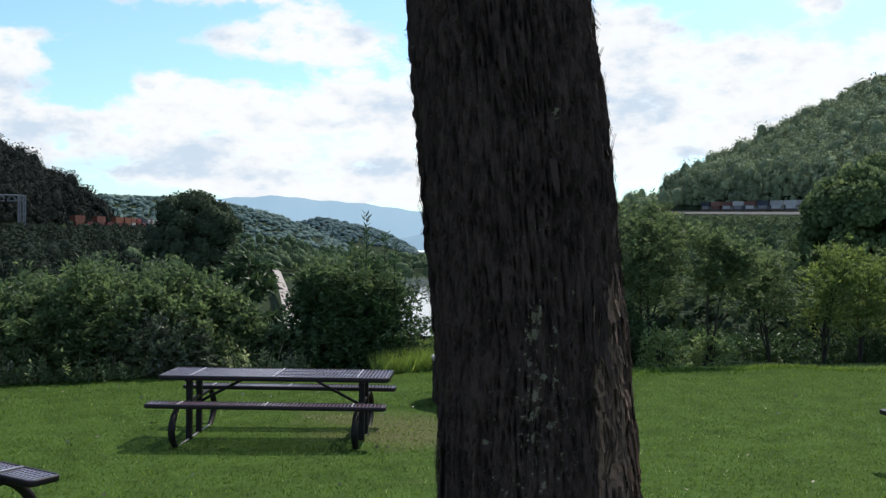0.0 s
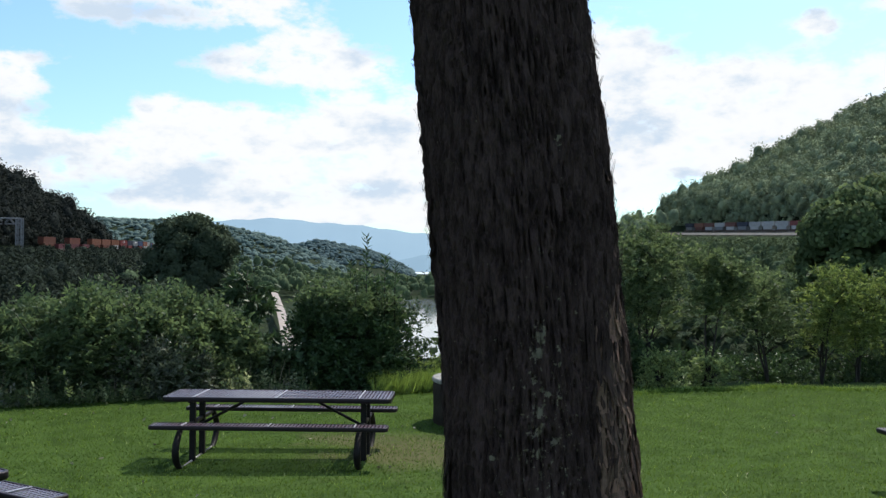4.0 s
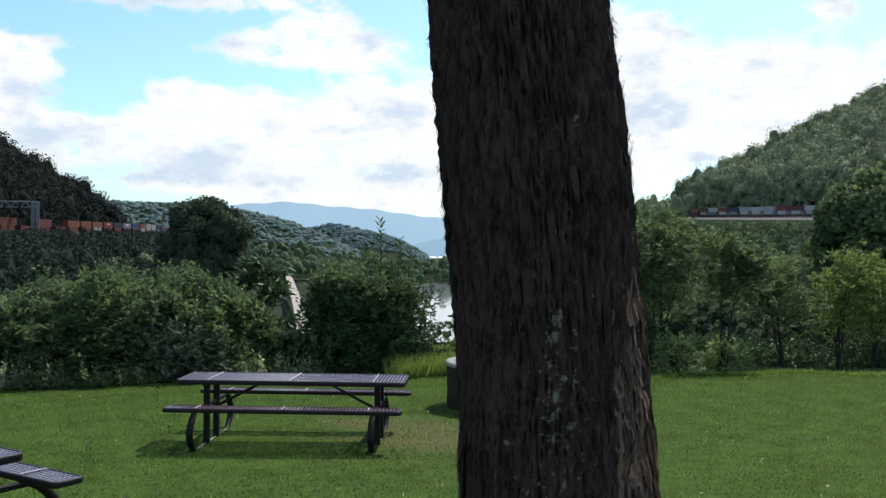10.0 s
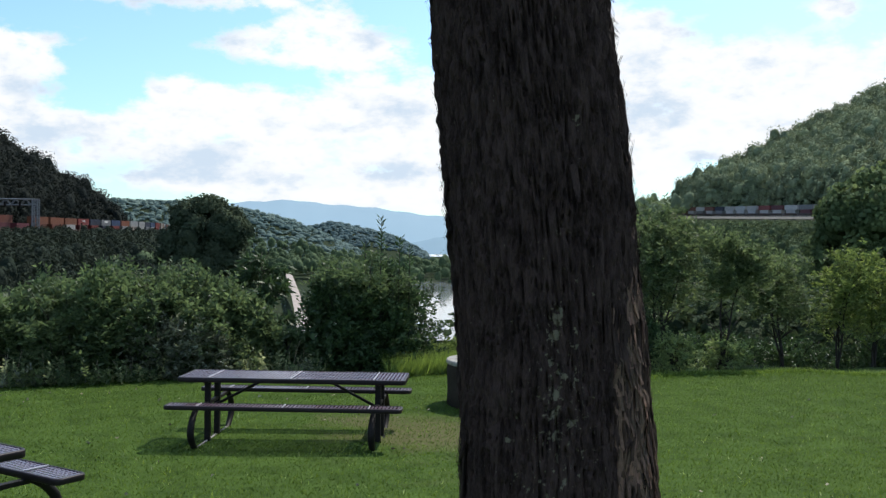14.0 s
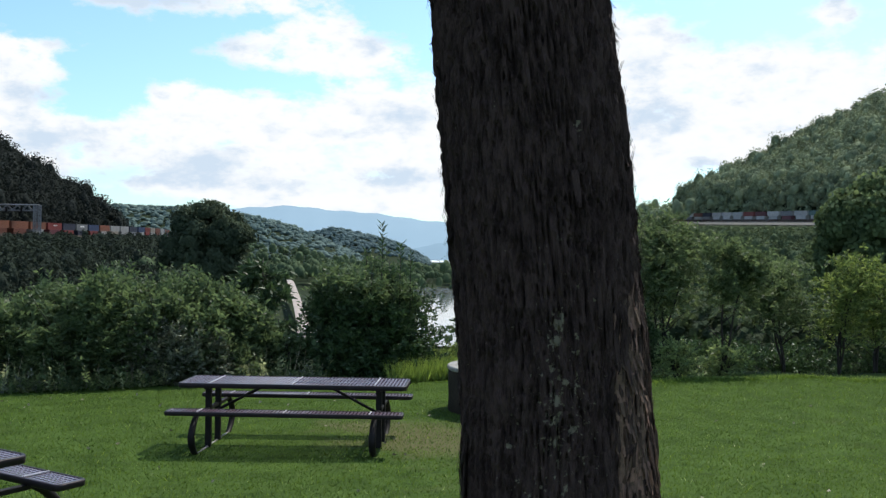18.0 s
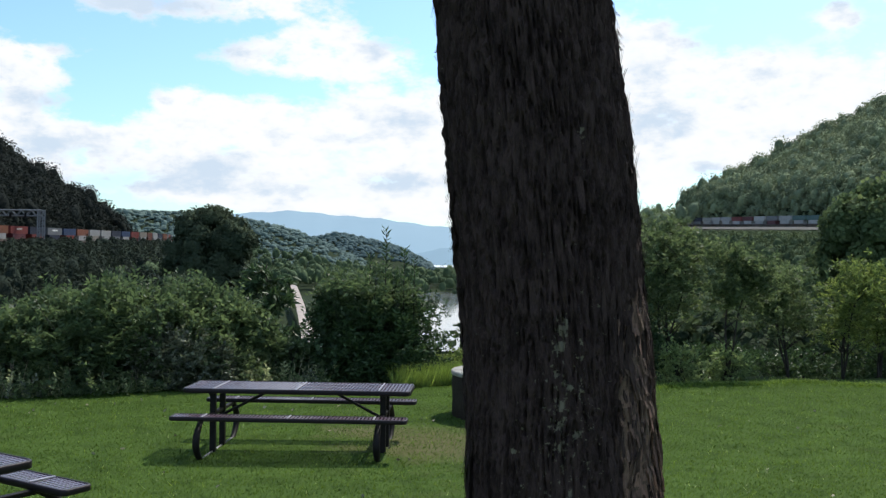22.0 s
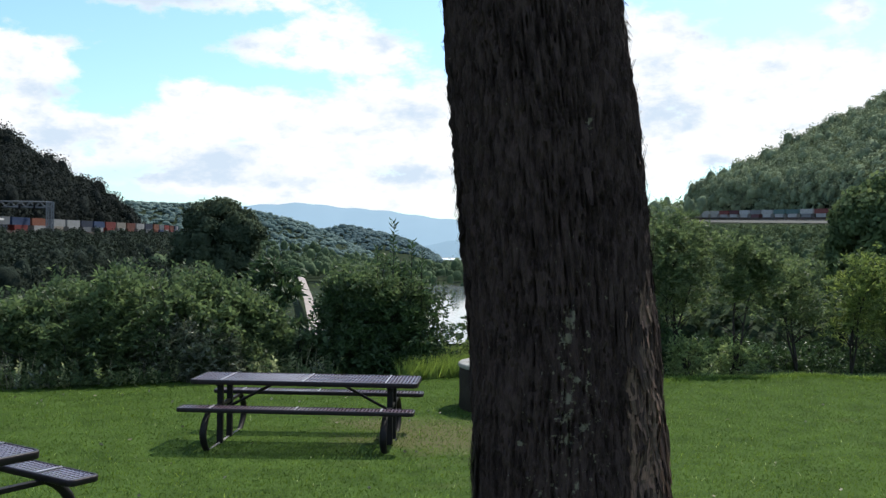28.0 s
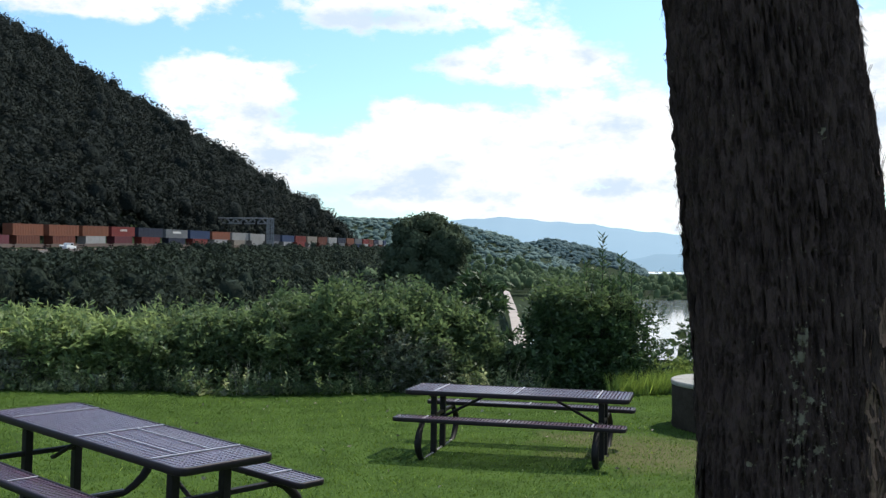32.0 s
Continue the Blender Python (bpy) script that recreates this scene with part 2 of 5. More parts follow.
# left hill: darkened leaf colour stands for the shade of a cloud
WOOD_HILL = material("shaded_hill_leaf", (.030, .037, .032), (.018, .0235, .021), rough=.8, scale=.06, island=.12, through_light=.12, spec=.04, bump=1.0, bump_scale=2.2, deep=.8)
# right hill: leaf colour made paler than foliage to carry the haze
WOOD_RIGHT = material("hazed_hill_leaf", (.295, .355, .205), (.170, .215, .135), rough=.8, scale=.04, island=.12, through_light=.12, spec=.04, bump=1.0, bump_scale=1.8, deep=.8)
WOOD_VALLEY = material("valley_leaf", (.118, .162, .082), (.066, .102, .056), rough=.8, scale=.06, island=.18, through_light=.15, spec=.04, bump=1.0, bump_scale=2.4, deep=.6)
# far trees: the bluish haze of distance is put into their leaf colours
WOOD_SPUR = material("hazed_spur_leaf", (.130, .178, .170), (.100, .148, .146), rough=.9, scale=.006, island=.08, through_light=.1, spec=.03)
WOOD_FAR = material("hazed_ridge_leaf", (.165, .220, .190), (.122, .175, .160), rough=.9, scale=.006, island=.10, through_light=.1, spec=.03)
GRASS = material("grass_blade", (.092, .164, .034), (.053, .104, .021), rough=.85, scale=1.1, island=.32, through_light=.42, spec=.06)
WEED_LEAF = material("pale_weed_leaf", (.32, .36, .20), (.20, .24, .12), rough=.6, scale=1.5, island=.4, through_light=.5, spec=.2)
WEED = material("weed_blade", (.190, .285, .070), (.120, .195, .052), rough=.55, scale=1.0, island=.4, through_light=.45)
TWIG = material("twig_bark", (.032, .026, .021), (.018, .015, .012), rough=.85, scale=14, bump=.4)
STRAW = material("dry_stem", (.42, .38, .27), (.24, .19, .12), rough=.8, scale=5, island=.4)
COAT = material("plastic_coated_steel", (.128, .066, .098), (.095, .050, .074), rough=.32, scale=9, spec=1.0)
COAT.node_tree.nodes["Principled BSDF"].inputs["Coat Weight"].default_value = .6
COAT.node_tree.nodes["Principled BSDF"].inputs["Coat Roughness"].default_value = .22
RIM = material("dark_coated_rim", (.022, .015, .020), (.016, .011, .015), rough=.5, scale=9, spec=.25)
STEEL = material("black_painted_steel", (.012, .010, .010), (.020, .017, .017), rough=.55, spec=.15, scale=12, bump=.1, bump_scale=120)
GALV = material("worn_steel_skid", (.30, .29, .28), (.16, .15, .15), rough=.45, metal=.7, scale=14)
CONCRETE = material("weathered_concrete", (.36, .34, .30), (.22, .21, .18), rough=.9, scale=3.5, bump=.5, bump_scale=45)
# well ring's side: dark stain, with the side's shade put into the colour too
CONCRETE_DARK = material("stained_shaded_concrete", (.058, .048, .038), (.034, .028, .022), rough=.95, spec=.08, scale=2.6, bump=.6, bump_scale=35)
BALLAST = material("track_ballast", (.15, .14, .125), (.09, .083, .075), rough=.95, scale=.8, bump=.8, bump_scale=6)
PALE_GRAVEL = material("pale_gravel", (.12, .115, .10), (.08, .078, .066), rough=.95, scale=.5)
ROAD_M = material("pale_road", (.42, .35, .30), (.32, .27, .235), rough=.9, scale=.08)
RAIL = material("worn_rail", (.18, .13, .10), (.10, .07, .05), rough=.4, metal=.8, scale=3)


def ground_material():
    m = material("meadow_soil", (.070, .118, .026), (.038, .068, .015), rough=.95, scale=2.4, bump=.6, bump_scale=60, spec=.04)
    nt = m.node_tree
    p = nt.nodes["Principled BSDF"]
    old = p.inputs["Base Color"].links[0].from_socket
    co = nt.nodes["Texture Coordinate"]
    # worn, dry patches of lawn
    dry = add_node(nt, "ShaderNodeTexNoise", Scale=.55, Detail=6.0, Roughness=.62)
    nt.links.new(co.outputs["Object"], dry.inputs["Vector"])
    sep = nt.nodes.new("ShaderNodeSeparateXYZ")
    nt.links.new(co.outputs["Object"], sep.inputs[0])
    dx = mth(nt, "POWER", mth(nt, "ABSOLUTE", mth(nt, "DIVIDE", mth(nt, "SUBTRACT", sep.outputs[0], .1), 1.5)), 2.0)
    dy = mth(nt, "POWER", mth(nt, "ABSOLUTE", mth(nt, "DIVIDE", mth(nt, "SUBTRACT", sep.outputs[1], 11.2), 1.9)), 2.0)
    near = mth(nt, "EXPONENT", mth(nt, "MULTIPLY", mth(nt, "ADD", dx, dy), -1.0))
    amount = smooth_range(nt, mth(nt, "ADD", mth(nt, "MULTIPLY", near, .32), dry.outputs["Fac"]), .60, .82)
    mix = add_node(nt, "ShaderNodeMix", data_type="RGBA")
    mix.inputs[7].default_value = (.115, .115, .052, 1)
    nt.links.new(amount, mix.inputs[0])
    nt.links.new(old, mix.inputs[6])
    # leaf mould and scrub below the brink
    wild = mth(nt, "ADD", mth(nt, "SUBTRACT", sep.outputs[1], mth(nt, "MULTIPLY", mth(nt, "MINIMUM", sep.outputs[0], 30.0), .12)), mth(nt, "MULTIPLY", dry.outputs["Fac"], 3.0))
    mix2 = add_node(nt, "ShaderNodeMix", data_type="RGBA")
    mix2.inputs[7].default_value = (.026, .038, .018, 1)
    nt.links.new(smooth_range(nt, wild, 19.0, 21.5), mix2.inputs[0])
    nt.links.new(mix.outputs[2], mix2.inputs[6])
    nt.links.new(mix2.outputs[2], p.inputs["Base Color"])
    return m


GROUND = ground_material()


def water_material(ripple):
    m = bpy.data.materials.new("lake_water")
    m.use_nodes = True
    nt = m.node_tree
    p = nt.nodes["Principled BSDF"]
    # pale base: part of the reflected bright sky is put into the colour
    p.inputs["Base Color"].default_value = (.30, .33, .34, 1)
    p.inputs["Roughness"].default_value = .06
    if not ripple:
        # far strip: sky reflection mostly replaced by a pale matte colour
        p.inputs["Base Color"].default_value, p.inputs["Roughness"].default_value = (.62, .68, .72, 1), .55
        return m
    n = add_node(nt, "ShaderNodeTexNoise", Scale=.6, Detail=4.0)
    co = nt.nodes.new("ShaderNodeTexCoord")
    nt.links.new(co.outputs["Object"], n.inputs["Vector"])
    b = add_node(nt, "ShaderNodeBump", Strength=.25, Distance=.05)
    nt.links.new(n.outputs["Fac"], b.inputs["Height"])
    nt.links.new(b.outputs[0], p.inputs["Normal"])
    return m


WATER, WATER_FAR = water_material(True), water_material(False)


# ---- helpers for meshes ----
def mesh_from(name, verts, faces, mat, smooth=False):
    me = bpy.data.meshes.new(name)
    me.from_pydata([tuple(v) for v in verts] if not isinstance(verts, np.ndarray) else verts.tolist(), [], faces if isinstance(faces, list) else faces.tolist())
    me.materials.append(mat)
    if smooth:
        me.polygons.foreach_set("use_smooth", [True] * len(me.polygons))
    me.update()
    return me


def quad_cloud(name, V, mat, extra=None, normals=None):
    """V: n x k x 3 corners of n separate faces with k corners each, put into one mesh quickly. extra: further arrays of faces with another number of corners."""
    groups = [V] + (extra or [])
    me = bpy.data.meshes.new(name)
    verts = np.concatenate([g.reshape(-1, 3) for g in groups]).astype(np.float32)
    sizes = np.concatenate([np.full(len(g), g.shape[1]) for g in groups])
    me.vertices.add(len(verts))
    me.vertices.foreach_set("co", verts.ravel())
    me.loops.add(len(verts))
    me.loops.foreach_set("vertex_index", np.arange(len(verts), dtype=np.int32))
    me.polygons.add(len(sizes))
    me.polygons.foreach_set("loop_start", np.concatenate([[0], np.cumsum(sizes)[:-1]]).astype(np.int32))
    me.polygons.foreach_set("loop_total", sizes.astype(np.int32))
    me.materials.append(mat)
    me.update(calc_edges=True)
    if normals is not None:
        me.polygons.foreach_set("use_smooth", np.ones(len(sizes), bool))
        me.normals_split_custom_set_from_vertices(normals)
    return me


def part(name, me, parent, label="", m=None):
    ob = new(name, me)
    ob.parent = parent
    if m is not None:
        ob.matrix_basis = m
    if label:
        tagged(ob, label)
    return ob


def empty(name, m, label, category, group="", kind=""):
    ob = new(name)
    ob.matrix_basis = m
    return tagged(ob, label, category, group, kind)


def to_mesh(name, bm, mat, smooth=False):
    me = bpy.data.meshes.new(name)
    bmesh.ops.recalc_face_normals(bm, faces=bm.faces)
    bm.to_mesh(me)
    bm.free()
    me.materials.append(mat)
    if smooth:
        me.polygons.foreach_set("use_smooth", [True] * len(me.polygons))
    return me


def add_box(bm, cx, cy, cz, sx, sy, sz, bevel=0.0, m=None):
    g = bmesh.ops.create_cube(bm, size=1.0)
    vs = g["verts"]
    bmesh.ops.scale(bm, vec=(sx, sy, sz), verts=vs)
    bmesh.ops.translate(bm, vec=(cx, cy, cz), verts=vs)
    if bevel:
        es = list({e for v in vs for e in v.link_edges})
        r = bmesh.ops.bevel(bm, geom=es, offset=bevel, segments=2, affect="EDGES", profile=.6)
        vs = list({v for f in r["faces"] for v in f.verts} | {v for v in vs if v.is_valid})
    if m is not None:
        bmesh.ops.transform(bm, matrix=m, verts=vs)
    return vs


def tube(points, radius, sides=8, flat=1.0, across=None):
    """Vertices and faces of a tube along the points; radius may be one for each."""
    pts = [Vector(p) for p in points]
    rad = list(radius) if isinstance(radius, (list, tuple, np.ndarray)) else [radius] * len(pts)
    verts, faces = [], []
    up = Vector((0, 0, 1))
    for i, p in enumerate(pts):
        d = (pts[min(i + 1, len(pts) - 1)] - pts[max(i - 1, 0)]).normalized()
        s = d.cross(up) if across is None else Vector(across)
        if s.length < 1e-3:
            s = d.cross(Vector((0, 1, 0)))
        s.normalize()
        t = s.cross(d)
        for k in range(sides):
            a = 2 * math.pi * k / sides
            verts.append(p + (s * math.cos(a) + t * math.sin(a) * flat) * rad[i])
        if i:
            for k in range(sides):
                a0, a1 = (i - 1) * sides + k, (i - 1) * sides + (k + 1) % sides
                faces.append((a0, a1, a1 + sides, a0 + sides))
    faces.append(tuple(range(sides))[::-1])
    faces.append(tuple(range(len(verts) - sides, len(verts))))
    return verts, faces


def merge(lists):
    verts, faces = [], []
    for v, f in lists:
        k = len(verts)
        verts += list(v)
        faces += [tuple(i + k for i in q) for q in f]
    return verts, faces


def unit(a):
    return a / np.maximum(np.linalg.norm(a, axis=-1, keepdims=True), 1e-9)


def leaves(rng, centre, out, length, width, droop=.35, spread=.9):
    """Leaf blades: four corners each. centre, out: n x 3."""
    n = len(centre)
    d = unit(out + rng.normal(0, spread, (n, 3)) + np.array([0, 0, -droop]))
    s = unit(np.cross(d, rng.normal(0, 1, (n, 3))))
    nrm = np.cross(s, d)
    L = length * rng.uniform(.6, 1.25, (n, 1))
    Wd = width * rng.uniform(.7, 1.2, (n, 1))
    return np.stack([centre, centre + d * L * .45 + s * Wd * .5 + nrm * L * .06, centre + d * L - nrm * L * .05, centre + d * L * .45 - s * Wd * .5 + nrm * L * .06], 1)


# ---- the lie of the land ----
def smooth(a, b, v):
    t = np.clip((v - a) / (b - a), 0, 1)
    return t * t * (3 - 2 * t)


def track_left_x(y):
    return np.interp(y, [0, 60, 100, 150, 215, 278, 421, 565, 640, 960], [-40, -80, -105, -130, -149, -156, -160, -168, -177, -250])


def track_right_x(y):
    return 208 - .105 * (y - 563)


def bed_left(y):
    return np.interp(y, [0, 100, 215, 278, 421, 565, 700, 1000], [1, 1.8, 3.6, 5.1, 6.9, 9.1, 10.8, 13.8])


def bed_right(y):
    return 2.15 + .0347 * np.hypot(track_right_x(y), y)


MID_AZ = [-60, -40, -25, -17.87, -14.7, -11.5, -8.35, -6.6, -4.57, -2.7, -1.15, .5, 4, 9, 14, 40, 60]
MID_EL = [.043, .043, .043, .042, .0408, .0365, .025, .0115, -.004, -.015, -.020, -.022, -.016, .030, .040, .04, .04]
SPUR_AZ = [-60, -12, -9, -7.1, -6.04, -4.87, -3.99, -2.49, -.99, -.6, 1, 60]
SPUR_EL = [-.012, -.012, .015, .0205, .0245, .0198, .0173, .010, -.004, -.012, -.012, -.012]


def lawn_edge(x):
    return np.where(x < 0, 16.9 + .27 * x, 16.9 + .1 * x) + .25 * np.sin(x * 1.3) + .15 * np.sin(x * 3.1 + 1)


def land(x, y):
    x, y = np.asarray(x, float), np.asarray(y, float)
    lawn = .08 + .03 * np.clip(11 - y, 0, 14) + .02 * np.sin(x * .7 + .4) * np.cos(y * .6)
    s = np.clip(y - lawn_edge(x), 0, None)
    slope = lawn - .06 * np.clip(s, 0, 3) - .36 * np.clip(s - 2.5, 0, None)
    yc = np.clip(y, 0, 960)
    xl, xr, zl, zr = track_left_x(yc), track_right_x(yc), bed_left(yc), bed_right(yc)
    far_on = smooth(70, 150, y)
    left = np.where(x > xl + 9, zl - .52 * (x - xl - 9), np.where(x > xl - 9, zl, zl + 7 * smooth(0, 9, xl - 9 - x) + .565 * (xl - 9 - x)))
    left = left - np.clip(y - 562, 0, None) * (.12 + .5 * smooth(0, 60, xl - 4 - x))
    right = np.where(x < xr - 9, zr - .40 * (xr - 9 - x), np.where(x < xr + 9, zr, zr + 13.0 * smooth(0, 9, x - xr - 9) + .665 * (x - xr - 9)))
    right = right - np.clip(y - np.clip(840 - (x - 200) * 1.1, 640, 840), 0, None) * (.12 + .7 * smooth(-10, 40, x - xr))
    floor = np.full_like(x, -28.0)
    z = np.maximum(slope, floor)
    z = np.maximum(z, np.where(far_on > 0, left - 60 * (1 - far_on), -99))
    z = np.maximum(z, np.where(far_on > 0, right - 60 * (1 - far_on), -99))
    r, az = np.hypot(x, y), np.degrees(np.arctan2(x, y))
    lake_shore = smooth(820, 900, y) * 6
    z = np.where(y > 820, np.maximum(z, -28 + lake_shore), z)
    mid = (2.15 + np.interp(az, MID_AZ, MID_EL) * 1500) * np.exp(-((r - 1500) / 260) ** 2) - 24 * (1 - np.exp(-((r - 1500) / 260) ** 2))
    g = np.exp(-((r - 2050) / 190) ** 2)
    spur = (2.15 + np.interp(az, SPUR_AZ, SPUR_EL) * 2050) * g - 24 * (1 - g)
    z = np.where((r > 900) & (y > 0), np.maximum(np.maximum(np.where(r > 1500, -22 + np.clip(r - 1500, 0, 790) * .0103, z), mid), spur), z)
    return np.where(y < 0, lawn, z)


def build_ground():
    radii = np.concatenate([[0], np.geomspace(1.2, 4850, 250)])
    az = np.radians(np.concatenate([np.linspace(-180, -48, 40)[:-1], np.linspace(-48, 34, 330)[:-1], np.linspace(34, 180, 44)[:-1]]))
    R, A = np.meshgrid(radii[1:], az, indexing="ij")
    X, Y = R * np.sin(A), R * np.cos(A)
    Z = land(X, Y)
    n, k = R.shape
    verts = np.concatenate([[[0, 0, float(land(0, 0))]], np.stack([X, Y, Z], -1).reshape(-1, 3)])
    idx = 1 + np.arange(n * k).reshape(n, k)
    a, b = idx[:-1], idx[1:]
    quads = np.stack([a, np.roll(a, -1, 1), np.roll(b, -1, 1), b], -1).reshape(-1, 4).tolist()
    tris = [(0, int(idx[0, (i + 1) % k]), int(idx[0, i])) for i in range(k)]
    faces = [tuple(q) for q in quads] + tris
    ob = new("ground", mesh_from("ground", verts, faces, GROUND, True))
    tagged(ob, "mown green lawn falling away into a wooded valley", "ground", kind="structure")


build_ground()


def sheet(name, pts, z, mat, label, category):
    me = mesh_from(name, [(x, y, z) for x, y in pts], [tuple(range(len(pts)))], mat)
    return tagged(new(name, me), label, category, kind="structure")


sheet("water", [(-52, 305), (44, 305), (60, 420), (80, 860), (-40, 860), (-55, 600), (-42, 400)], -25.0, WATER, "still grey reservoir water reflecting bright cloud", "water")
sheet("water_far", [(-75, 2300), (160, 2300), (190, 3300), (-60, 3300)], -13.5, WATER_FAR, "distant strip of lake water, bright sky put into its colour", "water")


# ---- the great tree in the foreground ----
def trunk_axis(z):
    """Centre and radius of the leaning trunk at a height."""
    x = np.interp(z, [.2, 1.2, 1.55, 1.82, 2.25, 2.7, 3.14, 5, 7.5], [.51, .466, .447, .430, .388, .346, .293, .06, -.25])
    r = np.interp(z, [.2, .6, 1.19, 1.5, 1.82, 2.25, 2.7, 3.14, 5, 7.5], [.56, .43, .384, .374, .367, .362, .358, .338, .32, .27])
    return x, r


def bark_height(a, z, seed=0.0):
    """Depth of the plated bark: long upright plates parted by fissures."""
    wob = .03 * math.sin(z * 2.1 + seed) + .018 * math.sin(z * 6.3 + a * 3) + .014 * math.sin(z * 13.7 + a * 7)
    # plates 15 to 25 cm long, parted by narrow fissures, with flakes on them
    n1 = noise.noise(Vector((math.cos(a + wob) * 18, math.sin(a + wob) * 18, z * 2.6 + seed)))
    n2 = noise.noise(Vector((math.cos(a + wob) * 33, math.sin(a + wob) * 33, z * 5.0 + 7)))
    n3 = noise.noise(Vector((math.cos(a) * 46, math.sin(a) * 46, z * 16.0 + 3)))
    n4 = noise.noise(Vector((math.cos(a) * 12, math.sin(a) * 12, z * 22.0)))
    deep = max(0, 1 - abs(n1) * 7) ** 1.3
    fine = max(0, 1 - abs(n2) * 6)
    return -.020 * deep - .010 * fine + .007 * n3 + .008 * n4 + .010 * n1


# pale lichen patches: x, z, half width, half height
LICHEN = [(.417, 1.915, .022, .04), (.408, 1.84, .022, .03), (.40, 1.754, .022, .02), (.446, 1.694, .020, .02), (.416, 1.632, .018, .02), (.413, 1.556, .022, .02), (.476, 1.524, .016, .02), (.414, 1.481, .02, .02), (.482, 2.631, .016, .035), (.423, 2.207, .012, .016), (.246, 1.456, .016, .016)]


def bark_material():
    m = material("grey_brown_bark", (.074, .050, .0455), (.0225, .0152, .0142), rough=.95, scale=22, stretch=(1, 1, .32), bump=.9, bump_scale=80, spec=.08)
    nt = m.node_tree
    p = nt.nodes["Principled BSDF"]
    old = p.inputs["Base Color"].links[0].from_socket
    co = nt.nodes["Texture Coordinate"]
    sep = nt.nodes.new("ShaderNodeSeparateXYZ")
    nt.links.new(co.outputs["Object"], sep.inputs[0])
    # pale lichen, in a band up the near face
    v = add_node(nt, "ShaderNodeTexNoise", Scale=48.0, Detail=5.0, Roughness=.62)
    nt.links.new(co.outputs["Object"], v.inputs["Vector"])
    band = mth(nt, "EXPONENT", mth(nt, "MULTIPLY", mth(nt, "POWER", mth(nt, "DIVIDE", mth(nt, "ABSOLUTE", mth(nt, "SUBTRACT", sep.outputs[0], .42)), .18), 2.0), -1.0))
    low = smooth_range(nt, sep.outputs[2], 2.45, 1.5)
    spots = None
    for sx, sz, wx, wz in LICHEN:
        e = mth(nt, "ADD", mth(nt, "POWER", mth(nt, "ABSOLUTE", mth(nt, "DIVIDE", mth(nt, "SUBTRACT", sep.outputs[0], sx), wx)), 2.0), mth(nt, "POWER", mth(nt, "ABSOLUTE", mth(nt, "DIVIDE", mth(nt, "SUBTRACT", sep.outputs[2], sz), wz)), 2.0))
        e = mth(nt, "MULTIPLY", mth(nt, "EXPONENT", mth(nt, "MULTIPLY", e, -1.0)), .22)
        spots = e if spots is None else mth(nt, "ADD", spots, e)
    f = smooth_range(nt, mth(nt, "ADD", v.outputs["Fac"], mth(nt, "ADD", spots, mth(nt, "MULTIPLY", mth(nt, "MULTIPLY", band, low), .105))), .68, .75)
    mix = add_node(nt, "ShaderNodeMix", data_type="RGBA")
    mix.inputs[7].default_value = (.185, .165, .120, 1)
    nt.links.new(f, mix.inputs[0])
    nt.links.new(old, mix.inputs[6])
    # red-brown inner bark where plates have fallen
    u = add_node(nt, "ShaderNodeTexNoise", Scale=13.0, Detail=6.0, Roughness=.65)
    mp = nt.nodes.new("ShaderNodeMapping")
    mp.inputs["Scale"].default_value = (1.5, 1.5, .28)
    nt.links.new(co.outputs["Object"], mp.inputs[0])
    nt.links.new(mp.outputs[0], u.inputs["Vector"])
    side = mth(nt, "MULTIPLY", smooth_range(nt, sep.outputs[0], .56, .68), smooth_range(nt, sep.outputs[2], 2.05, 1.6))
    g = smooth_range(nt, mth(nt, "ADD", mth(nt, "MULTIPLY", side, .24), u.outputs["Fac"]), .68, .80)
    mix2 = add_node(nt, "ShaderNodeMix", data_type="RGBA")
    mix2.inputs[7].default_value = (.098, .062, .046, 1)
    nt.links.new(g, mix2.inputs[0])
    nt.links.new(mix.outputs[2], mix2.inputs[6])
    nt.links.new(mix2.outputs[2], p.inputs["Base Color"])
    return m


BARK = bark_material()
TORN = material("torn_inner_bark", (.200, .118, .083), (.066, .040, .031), rough=.95, scale=16, stretch=(1, 1, .3), island=.45, bump=.8, bump_scale=60)
TREE_Y = 4.03


